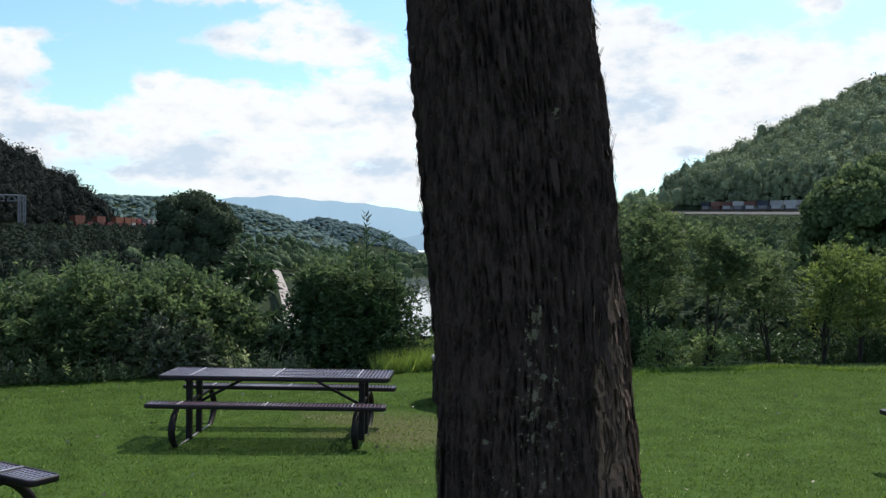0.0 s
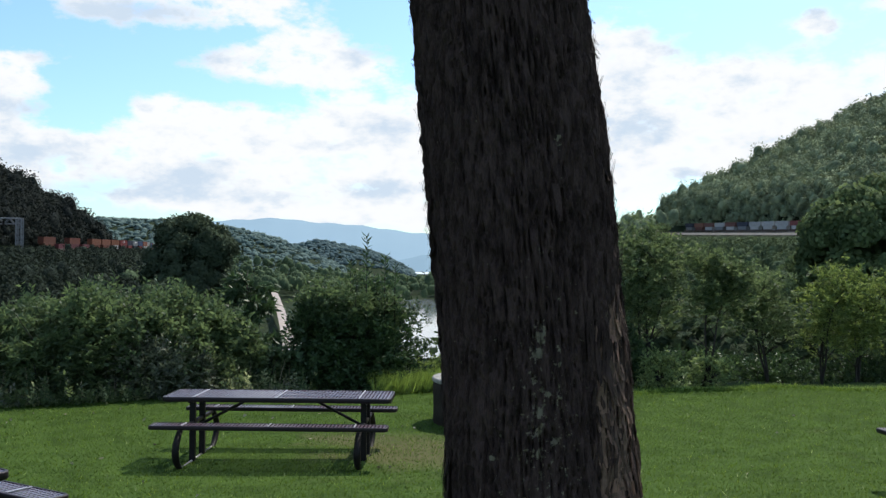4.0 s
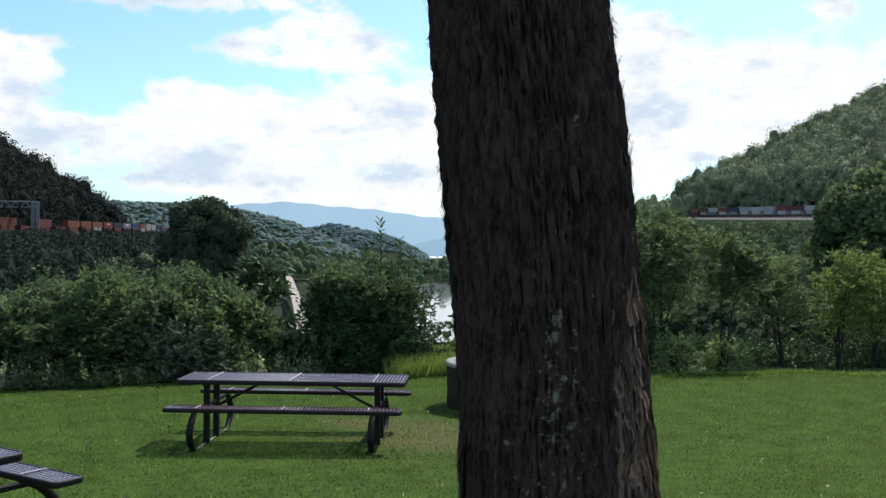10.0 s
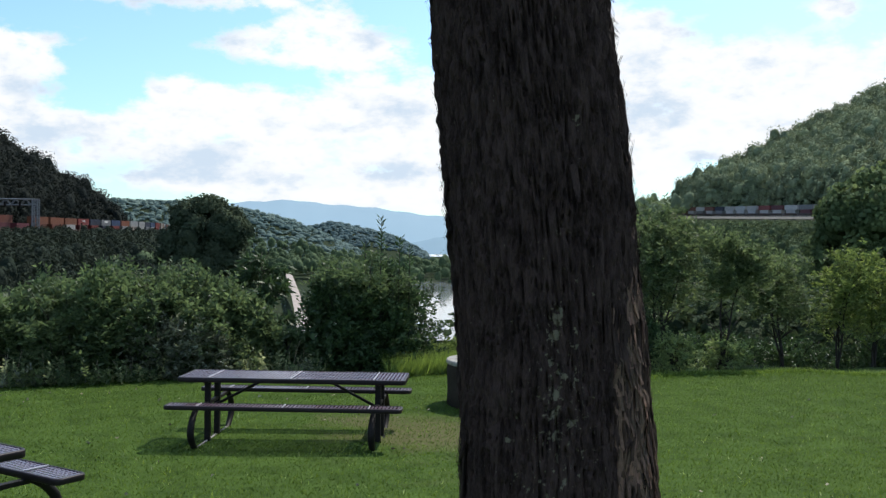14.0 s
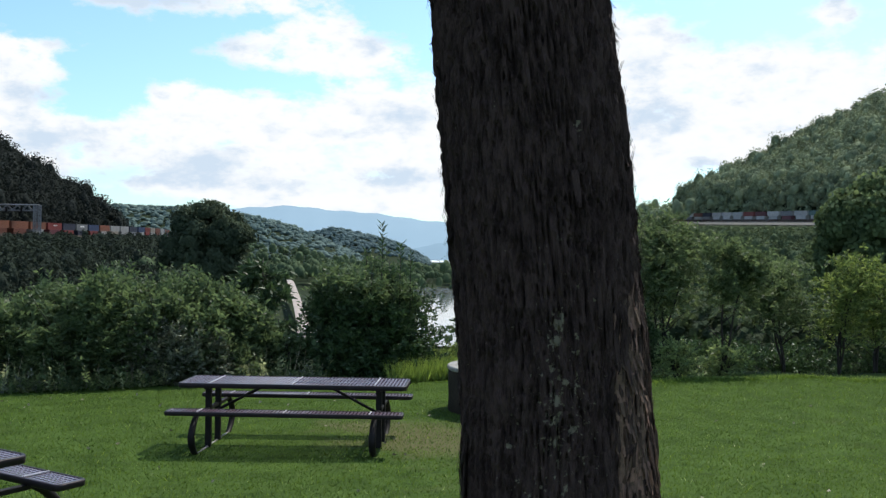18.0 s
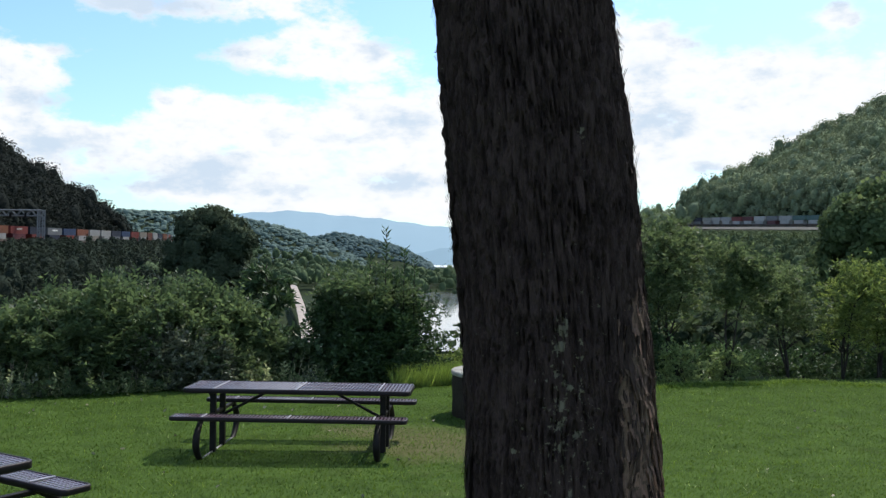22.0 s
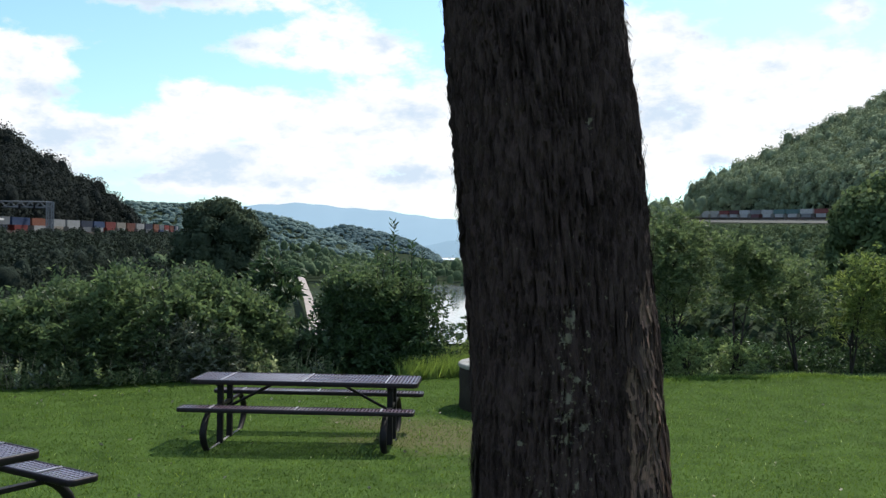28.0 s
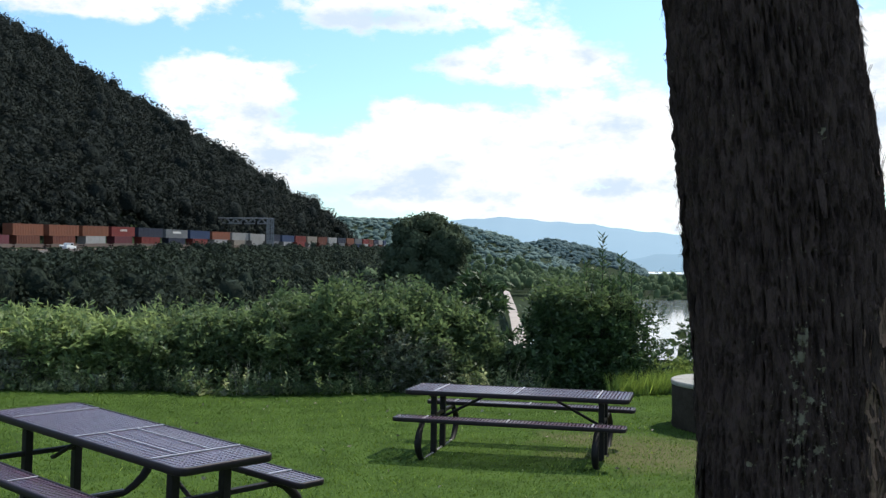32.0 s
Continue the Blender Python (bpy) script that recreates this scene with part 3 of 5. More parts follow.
def build_great_tree():
    rng = np.random.default_rng(5)
    tree = empty("tree", pose(0, 0, 0), "old leaning tree with shaggy grey bark and lichen", "tree")
    zs = np.concatenate([np.linspace(.05, 1.05, 24)[:-1], np.linspace(1.05, 3.35, 330)[:-1], np.linspace(3.35, 7.5, 30)])
    k = 330
    angles = [2 * math.pi * i / k for i in range(k)]
    verts = []
    for z in zs:
        cx, r = trunk_axis(z)
        flare = max(0, .9 - z) * .25
        for a in angles:
            lobes = .012 * math.cos(3 * a + z * .6) + .008 * math.cos(5 * a - z) + flare * .35 * max(0, math.cos(5 * a + .7))
            # a torn groove down the right side
            groove = -.028 * math.exp(-((a - 5.66 - .16 * (z - 1.4)) / .26) ** 2) * float(smooth(2.3, 1.8, z))
            d = r + lobes + bark_height(a, z) + groove + .005
            verts.append((cx + math.cos(a) * d, TREE_Y + math.sin(a) * d, z))
    faces = [(j * k + i, j * k + (i + 1) % k, (j + 1) * k + (i + 1) % k, (j + 1) * k + i) for j in range(len(zs) - 1) for i in range(k)]
    part("trunk", mesh_from("trunk", verts, faces, BARK, False), tree)
    # loose bark plates that curl off the trunk
    V = []
    for i in range(700):
        z = rng.uniform(1.0, 3.3)
        a = rng.choice([rng.uniform(0, math.pi), rng.normal(math.pi, .16), rng.normal(0, .16), rng.normal(math.pi, .22), rng.normal(0, .22), rng.normal(5.75, .28), rng.normal(5.75, .22)])
        cx, r = trunk_axis(z)
        right = math.cos(a) > .5 and z < 2.2
        ln, wd = rng.uniform(.05, .16) * (1.5 if right else 1), rng.uniform(.010, .028) * (1.5 if right else 1)
        lift = rng.uniform(.004, .016) * (1.5 if abs(math.sin(a)) < .3 and z > 2.0 else .8)
        top_end = rng.random() < .5
        pts = []
        for s in range(4):
            zz = z + ln * s / 3
            cx2, r2 = trunk_axis(zz)
            off = lift * ((3 - s) / 3 if top_end else s / 3) ** 1.6 * 1.6 - .004
            w = wd * (1, 1, .85, .35)[s] if not top_end else wd * (.35, .85, 1, 1)[s]
            for sgn in (-1, 1):
                aa = a + sgn * w / r2 * .5
                d = r2 + .006 + off
                pts.append((cx2 + math.cos(aa) * d, TREE_Y + math.sin(aa) * d, zz))
        for s in range(3):
            V.append([pts[2 * s], pts[2 * s + 1], pts[2 * s + 3], pts[2 * s + 2]])
        inner = [[(p[0] - .006 * math.cos(a), p[1] - .006 * math.sin(a), p[2]) for p in q[::-1]] for q in V[-3:]]
        V += inner
    part("loose_bark", quad_cloud("loose_bark", np.array(V), BARK), tree)
    # splintered red-brown strip low on the side, where the outer bark has come away
    V = []
    for i in range(420):
        z = .95 + 1.05 * rng.random() ** 1.2
        a = 5.58 + float(np.clip(rng.normal(0, .17), -.3, .36)) + .16 * (z - 1.4)
        ln, wd, lift = rng.uniform(.06, .20), rng.uniform(.014, .036), rng.uniform(.004, .020)
        pts = []
        for s in range(4):
            zz = z + ln * s / 3
            cx2, r2 = trunk_axis(zz)
            w = wd * (.4, 1, .9, .15)[s]
            d = r2 - .006 + lift * (s / 3 if i % 2 else 1 - s / 3) ** 1.4
            for sgn in (-1, 1):
                aa = a + sgn * w / r2 * .5 + .02 * math.sin(i + s)
                pts.append((cx2 + math.cos(aa) * d, TREE_Y + math.sin(aa) * d, zz))
        for s in range(3):
            V.append([pts[2 * s], pts[2 * s + 1], pts[2 * s + 3], pts[2 * s + 2]])
        V += [[(p[0] - .008 * math.cos(a), p[1] - .008 * math.sin(a), p[2]) for p in q[::-1]] for q in V[-3:]]
    part("torn_bark", quad_cloud("torn_bark", np.array(V), TORN), tree, "splintered red-brown inner bark")
    # limbs and crown, above: unseen, they finish the tree and darken the trunk
    limbs = []
    tips = []
    for i in range(9):
        z0 = rng.uniform(5.2, 7.3)
        cx, r = trunk_axis(z0)
        a = i * 2.4 + rng.uniform(-.3, .3)
        p0 = Vector((float(cx), TREE_Y, z0))
        d = Vector((math.cos(a), math.sin(a), rng.uniform(.5, 1.1)))
        pts = [p0 + d * t * rng.uniform(.9, 1.1) + Vector((0, 0, .08 * t * t)) for t in (0, .8, 1.7, 2.7, 3.6)]
        limbs.append(tube(pts, [.12, .09, .07, .045, .02], 8))
        tips += pts[2:]
    v, f = merge(limbs)
    part("limb", mesh_from("limb", v, f, BARK, True), tree)
    T = np.array([tuple(p) for p in tips])
    c = T[rng.integers(0, len(T), 9000)] + rng.normal(0, .75, (9000, 3))
    c = c[c[:, 2] > 5.6]
    part("crown", quad_cloud("crown", leaves(rng, c, unit(c - np.array([0, TREE_Y, 7])), .16, .10), LEAF_BUSH), tree)


build_great_tree()


# ---- picnic tables ----
TOP_W, TOP_L, TOP_Z, BENCH_Z, BENCH_OUT = .742, 2.44, .76, .527, .831


def lattice(length, width, z, pitch=.038, bar=.018, thick=.004):
    """A slotted sheet of coated steel: flat ribs across the board, thinner and slightly lower ribs along it."""
    V = []
    hl, hw = length / 2 - .02, width / 2 - .02

    def rib(x0, x1, y0, y1, zt, zb):
        t = [(x0, y0, zt), (x1, y0, zt), (x1, y1, zt), (x0, y1, zt)]
        b = [(x, y, zb) for x, y, _ in t]
        V.extend([t, b[::-1]] + [[t[k], b[k], b[(k + 1) % 4], t[(k + 1) % 4]] for k in range(4)])

    n = int(2 * hl / pitch)
    for i in range(n):
        u = -hl + (i + .5) * 2 * hl / n
        rib(u - bar / 2, u + bar / 2, -hw, hw, z, z - thick)
    m = int(2 * hw / pitch)
    for i in range(m):
        v = -hw + (i + .5) * 2 * hw / m
        rib(-hl, hl, v - .005, v + .005, z - .0015, z - thick - .001)
    return quad_cloud("lattice", np.array(V), COAT)


def rim(length, width, z, depth, lip=.028, corner=.07):
    """The rolled edge round a top or a seat, with rounded corners."""
    def loop(grow, zz):
        hl, hw = length / 2 - grow, width / 2 - grow
        r = max(corner - grow, .01)
        pts = []
        for cx, cy, a0 in ((hl - r, hw - r, 0), (-hl + r, hw - r, 90), (-hl + r, -hw + r, 180), (hl - r, -hw + r, 270)):
            for s in range(6):
                a = radians(a0 + 18 * s)
                pts.append((cx + r * math.cos(a), cy + r * math.sin(a), zz))
        return pts
    loops = [loop(lip, z), loop(.008, z + .001), loop(.002, z - .003), loop(0, z - .010), loop(0, z - depth), loop(.006, z - depth - .004), loop(.012, z - depth), loop(lip, z - .012)]
    n = len(loops[0])
    verts = [p for l in loops for p in l]
    faces = []
    for j in range(len(loops)):
        k = (j + 1) % len(loops)
        for i in range(n):
            faces.append((j * n + i, j * n + (i + 1) % n, k * n + (i + 1) % n, k * n + i))
    return mesh_from("rim", verts, faces, RIM, True)


def strap(length, width, z, u, mat=None):
    bm = bmesh.new()
    add_box(bm, u, 0, z + .0012, .014, width - .05, .009)
    return to_mesh("seam_strap", bm, mat or GALV_PAINT)


GALV_PAINT = material("scuffed_coated_strap", (.46, .43, .46), (.33, .30, .33), rough=.4, scale=20)


def build_table():
    table = empty("picnic_table", pose(0, 0, 0), "", "picnic table")
    top = part("tabletop", rim(TOP_L, TOP_W, TOP_Z, .045), table)
    part("mesh_panel", lattice(TOP_L, TOP_W, TOP_Z - .002), top)
    for u in (0, -.88, .88):
        part("seam_strap", strap(TOP_L, TOP_W, TOP_Z, u), top)
    for v in (-.13, .12):
        bm = bmesh.new()
        add_box(bm, .44, v, TOP_Z + .001, .86, .008, .009)
        part("seam_strap", to_mesh("seam_strap", bm, GALV_PAINT), top)
    for side in (-1, 1):
        m = pose(0, side * (BENCH_OUT - .127), 0)
        seat = part("bench", rim(TOP_L, .254, BENCH_Z, .038, corner=.05), table, m=m)
        part("mesh_panel", lattice(TOP_L, .254, BENCH_Z - .002), seat)
        for u in (-.88, 0, .88):
            part("seam_strap", strap(TOP_L, .254, BENCH_Z, u), seat)
    for u in (-.92, .92):
        # bent skid with curled ends that carry the benches
        half = [(-.62 - .235 * math.sin(math.pi * t) ** .8, BENCH_Z - .04 - (BENCH_Z - .08) * t) for t in [k / 9 for k in range(10)]]
        bow = [(u, v, z) for v, z in half] + [(u, -v, z) for v, z in half[::-1]]
        part("bench_support", mesh_from("bench_support", *tube(bow, [.026 + .012 * math.sin(math.pi * k / 9) for k in range(10)] + [.026 + .012 * math.sin(math.pi * k / 9) for k in range(10)], 10, 1.0, (1, 0, 0)), STEEL, True), table)
        part("skid_face", mesh_from("skid_face", *tube([(u, -.62, .066), (u, .62, .066)], .013, 8), GALV, True), table, "bare worn steel skid")
        bm = bmesh.new()
        add_box(bm, u, 0, BENCH_Z - .055, .045, 1.42, .035, .006)
        part("cross_arm", to_mesh("cross_arm", bm, STEEL), table)
        for v in (-.20, .20):
            bm = bmesh.new()
            add_box(bm, u, v, .38, .062, .062, .70, .008)
            part("leg", to_mesh("leg", bm, STEEL), table)
        bm = bmesh.new()
        add_box(bm, u, 0, TOP_Z - .055, .05, .62, .03, .005)
        part("top_bearer", to_mesh("top_bearer", bm, STEEL), table)
        s = 1 if u > 0 else -1
        part("brace", mesh_from("brace", *tube([(s * .30, 0, TOP_Z - .05), (s * .36, 0, TOP_Z - .06), (s * .88, 0, BENCH_Z - .10), (s * .92, 0, BENCH_Z - .11)], .016, 8), STEEL, True), table)
    return table


table_a = build_table()
tagged(table_a, "dark metal-mesh picnic table with attached benches on grass", "picnic table", "picnic tables")
table_b = copy_thing(table_a, pose(-3.765, 6.46, .196, 0, 2.2, -28.5))
table_a.matrix_basis = pose(-1.58, 11.142, 0, 0, 0, -2.156)
tagged(table_b, "purple-brown coated metal-mesh picnic table on the lawn", "picnic table", "picnic tables")
table_c = copy_thing(table_a, pose(5.54, 8.88, float(land(5.54, 8.88)), 0, 0, 4))
tagged(table_c, "dark metal-mesh picnic table beyond the old tree", "picnic table", "picnic tables")


# ---- concrete well ring ----
def build_drum():
    drum = empty("well_cap", pose(1.02, 13.75, float(land(1.02, 13.75)) - .04), "low round concrete well ring with a pale lid", "well cap")
    R, H = .93, .60
    rng = np.random.default_rng(8)
    k = 72
    prof = [(R - .02, 0), (R, .03), (R - .004, .25), (R + .003, .45), (R, H - .02), (R - .02, H)]
    verts, faces = [], []
    for j, (r, z) in enumerate(prof):
        for i in range(k):
            a = 2 * math.pi * i / k
            d = r + rng.normal(0, .003)
            verts.append((d * math.cos(a), d * math.sin(a), z))
    for j in range(len(prof) - 1):
        for i in range(k):
            faces.append((j * k + i, j * k + (i + 1) % k, (j + 1) * k + (i + 1) % k, (j + 1) * k + i))
    part("ring", mesh_from("ring", verts, faces, CONCRETE_DARK, True), drum)
    lid, lf = [], []
    lp = [(R - .015, H - .02), (R + .015, H), (R + .018, H + .035), (R + .005, H + .05), (.02, H + .058)]
    for j, (r, z) in enumerate(lp):
        for i in range(k):
            a = 2 * math.pi * i / k
            lid.append((r * math.cos(a), r * math.sin(a), z))
    for j in range(len(lp) - 1):
        for i in range(k):
            lf.append((j * k + i, j * k + (i + 1) % k, (j + 1) * k + (i + 1) % k, (j + 1) * k + i))
    top = part("lid", mesh_from("lid", lid, lf, CONCRETE, False), drum, "pale weathered concrete lid")
    bm = bmesh.new()
    add_box(bm, -.45, -.05, H + .075, .22, .03, .03, .006)
    add_box(bm, -.45, .02, H + .07, .03, .26, .02, .005)
    part("lifting_bar", to_mesh("lifting_bar", bm, STEEL), top, "dark iron lifting bar")
    bm = bmesh.new()
    add_box(bm, 0, 0, 0, .05, .012, .08, .004, pose(-.55, -.755, .17, 0, 0, -36))
    part("tag_plate", to_mesh("tag_plate", bm, CONCRETE), drum, "small pale square plate")


build_drum()


# ---- shrubs along the lawn's edge ----
def stems(rng, base, height, spread, count, rad=.014):
    out, tips = [], []
    for i in range(count):
        a = rng.uniform(0, 2 * math.pi)
        lean = rng.uniform(.2, 1) * spread
        p0 = Vector(base) + Vector((math.cos(a), math.sin(a), 0)) * rng.uniform(0, .25) * spread * .6
        h = height * rng.uniform(.7, 1.0)
        pts = [p0 + Vector((math.cos(a) * lean * t ** 1.4, math.sin(a) * lean * t ** 1.4, h * t)) + Vector(rng.normal(0, .03, 3)) * (1 if t else 0) for t in (0, .3, .6, .85, 1)]
        out.append(tube(pts, [rad, rad * .8, rad * .6, rad * .4, rad * .2], 5))
        tips.append(pts)
    return out, tips


def sprays(rng, base, way, length, count, leaf, droop=.25, pairs=False, lift=.35):
    """Twigs with leaves along them: base and way m x 3, length m. With pairs the leaflets stand opposite each other, as on a frond."""
    m = len(base)
    k = np.arange(count)
    t = ((k // 2 * 2 if pairs else k) + 1.2) / (count + .6)
    way = unit(way)
    side = unit(np.cross(way, np.array([0, 0, 1.0]) + rng.normal(0, .35, (m, 3))))
    up = np.cross(side, way)
    L = length[:, None, None]
    c = base[:, None] + way[:, None] * L * t[None, :, None] - np.array([0, 0, 1.0]) * L * droop * (t ** 2)[None, :, None]
    sgn = np.where(k % 2, 1.0, -1.0)[None, :, None]
    turn = rng.normal(0, .12 if pairs else .45, (m, count, 3))
    d = unit(way[:, None] * .55 + side[:, None] * sgn * .9 + up[:, None] * lift * (0 if pairs else 1) + turn - np.array([0, 0, 1.0]) * droop * .7)
    s = unit(np.cross(d, up[:, None] + rng.normal(0, .25 if pairs else .6, (m, count, 3))))
    nrm = np.cross(s, d)
    taper = (1 - .45 * np.abs(t - .45) * 1.6)[None, :, None] if pairs else 1.0
    ln = leaf[0] * taper * rng.uniform(.75, 1.2, (m, count, 1))
    wd = leaf[1] * taper * rng.uniform(.8, 1.15, (m, count, 1))
    q = np.stack([c, c + d * ln * .42 + s * wd * .5 + nrm * ln * .05, c + d * ln - nrm * ln * .10, c + d * ln * .42 - s * wd * .5 + nrm * ln * .05], 2)
    return q.reshape(-1, 4, 3)


def dome(rng, n, width, depth, height, lobes, seed, shell=.5):
    """Points in an uneven dome with lobes, and the ways out of it; most lie near its surface."""
    d = unit(rng.normal(0, 1, (n, 3)))
    d[:, 2] = np.abs(d[:, 2])
    lob = unit(np.stack([np.cos(np.arange(lobes) * 2.4 + seed), np.sin(np.arange(lobes) * 2.4 + seed), .25 + .9 * ((np.arange(lobes) * .618) % 1)], 1))
    big = np.exp(-(np.arccos(np.clip(d @ lob.T, -1, 1)) / .42) ** 2).max(1)
    reach = .66 + .30 * big + .07 * np.sin(d[:, 0] * 9 + seed) * np.cos(d[:, 2] * 8)
    p = d * np.array([width / 2, depth / 2, height])
    # squarer shoulders than a ball
    p[:, 2] *= 1 + .18 * (1 - d[:, 2])
    return p * (reach * (1 - shell * rng.random(n) ** 2.2))[:, None], d


def shrub(name, x, y, width, height, n, mat, label, category="shrub", leaf=(.10, .05), seed=1, group="shrubs along the lawn", lobes=9, lower=0.0, flat=.8, frond=0.0):
    rng = np.random.default_rng(seed)
    z = float(land(x, y))
    ob = empty(name, pose(x, y, z - .03), label, category, group)
    st, tips = stems(rng, (0, 0, 0), height * .85, width * .42, 12)
    part("stem", mesh_from("stem", *merge(st), TWIG, True), ob)
    # leafy twigs that point up and out of an uneven dome
    per = 9
    m = n // per
    p, d = dome(rng, m, width, width * flat, height, lobes, seed)
    p[:, 2] = np.maximum(p[:, 2], lower * height * rng.uniform(.7, 1.1, m))
    way = d * .8 + np.array([0, 0, .55]) + rng.normal(0, .45, (m, 3))
    q = sprays(rng, p, way, rng.uniform(.10, .26, m) * (1 + .25 * height), per, leaf)
    # long shoots that break the outline
    k = max(6, m // 22)
    p2, d2 = dome(rng, k, width, width * flat, height, lobes, seed, .12)
    up = p2[:, 2] > height * .38
    q2 = sprays(rng, p2[up], d2[up] * .45 + np.array([0, 0, 1.0]) + rng.normal(0, .18, (int(up.sum()), 3)), rng.uniform(.16, .42, int(up.sum())) * height ** .5, 15, leaf, .05)
    q = np.concatenate([q, q2])
    part("foliage", quad_cloud("foliage", q[q[..., 2].min(1) > .0], mat), ob)
    if frond:
        # rosettes of feathery fronds on the stem tips
        r = int(frond)
        p3, d3 = dome(rng, r, width * 1.02, width * flat, height, lobes, seed, .10)
        p3 = p3[p3[:, 2] > height * .30]
        a = np.arange(8) * 2 * math.pi / 8
        base = np.repeat(p3, 8, 0) + rng.normal(0, .02, (len(p3) * 8, 3))
        spin = np.tile(a, len(p3)) + np.repeat(rng.uniform(0, 6.28, len(p3)), 8)
        way = np.stack([np.cos(spin), np.sin(spin), rng.uniform(.15, 1.1, len(spin))], 1)
        q3 = sprays(rng, base, way, rng.uniform(.30, .52, len(spin)), 22, (.115, .034), .38, True)
        part("frond", quad_cloud("frond", q3, mat), ob)
    return ob


SHRUBS = [
    # x, y, width, height, leaves, material, leaf, label, rosettes of fronds
    (-11.9, 15.2, 3.4, 1.25, 9000, LEAF_PALE, (.14, .045), "sumac shrub with long pale green leaves", 70),
    (-9.7, 15.6, 3.6, 1.30, 11000, LEAF_PALE, (.14, .045), "sumac shrub with long pale green leaves", 80),
    (-8.3, 15.4, 2.4, .98, 7000, LEAF_BUSH, (.10, .045), "mixed green shrub with dry stems", 0),
    (-7.2, 16.2, 2.9, 1.32, 9500, LEAF_BUSH, (.11, .045), "mixed green shrub with dry stems", 14),
    (-5.9, 16.4, 3.0, 1.80, 13000, LEAF_BUSH, (.11, .045), "tall sumac shrub with pale feathery leaves", 46),
    (-4.6, 16.8, 3.0, 1.84, 15000, LEAF_BUSH, (.095, .045), "dense green shrub, tall and rounded", 0),
    (-4.3, 16.25, 2.3, .98, 9000, LEAF_SILVER, (.075, .034), "grey-green shrub with small leaves", 0),
    (-3.45, 16.9, 1.25, 1.50, 6000, LEAF_BUSH, (.10, .045), "green shrub beside a dark bush", 0),
    (-2.75, 17.0, 1.2, .80, 3200, LEAF_BUSH, (.09, .045), "bright yellow-green low shrub", 0),
    (-6.1, 15.95, 2.9, .90, 8000, LEAF_OLIVE, (.09, .04), "low tangled shrub at the lawn's edge", 0),
    (-10.8, 14.75, 2.6, .62, 5000, LEAF_SILVER, (.08, .036), "low grey-green growth under sumac", 0),
    (-8.6, 16.8, 3.2, 1.40, 9000, LEAF_OLIVE, (.10, .045), "olive shrub behind the hedge", 0),
    (-3.6, 16.5, 1.6, .72, 4500, LEAF_OLIVE, (.08, .036), "low tangled shrub at the lawn's edge", 0),
]
for i, (x, y, w, h, n, mat, leaf, label, frond) in enumerate(SHRUBS):
    shrub("shrub", x, y, w * 1.06, h * 1.16, int(n * 1.6), mat, label, leaf=leaf, seed=20 + i, frond=frond, flat=.55 if h < 1.1 else .75)

dark = shrub("shrub", -1.34, 17.5, 2.05, 2.22, 21000, LEAF_DARK, "large dark dense bush with upright shoots", leaf=(.10, .042), seed=50, lobes=14)
shrub("shrub", -1.45, 17.15, 2.2, .90, 9000, LEAF_DARK, "low dark growth under a large bush", leaf=(.09, .04), seed=53, lobes=10)
shrub("shrub", -1.34, 17.45, 1.85, 2.42, 7500, LEAF_BUSH, "light green leafy shoots topping a dark bush", leaf=(.10, .034), seed=51, lobes=12, lower=.62)
shrub("shrub", -.64, 17.6, 1.45, 2.12, 4200, LEAF_DARK, "open dark branches with glossy leaves before the lake", leaf=(.09, .036), seed=52, lobes=7)


def spires():
    """Tall single shoots with paired leaves."""
    rng = np.random.default_rng(61)
    for x, y, z0, h in ((-1.02, 17.0, 1.75, .95), (-.72, 17.1, 1.7, .66), (-.55, 17.2, 1.7, .5), (-1.3, 17.2, 1.8, .45)):
        x0 = x + 1.34
        y0 = y - 17.5
        shoot = part("shoot", mesh_from("shoot", *tube([(x0, y0, 0.6), (x0, y0, z0 + .1), (x0 + .01, y0, z0 + h)], [.012, .008, .003], 5), TWIG, True), dark)
        n = int(h / .024)
        t = np.arange(n) / n
        c = np.stack([x0 + 0 * t, y0 + 0 * t, z0 + .08 + t * (h - .08)], 1)
        a = np.arange(n) * 2.4
        d = np.stack([np.cos(a), np.sin(a) * .6, .9 + 0 * a], 1)
        part("shoot_leaf", quad_cloud("shoot_leaf", leaves(rng, c, d * 3, .12, .036, droop=0, spread=.3), LEAF_DARK), shoot)


spires()


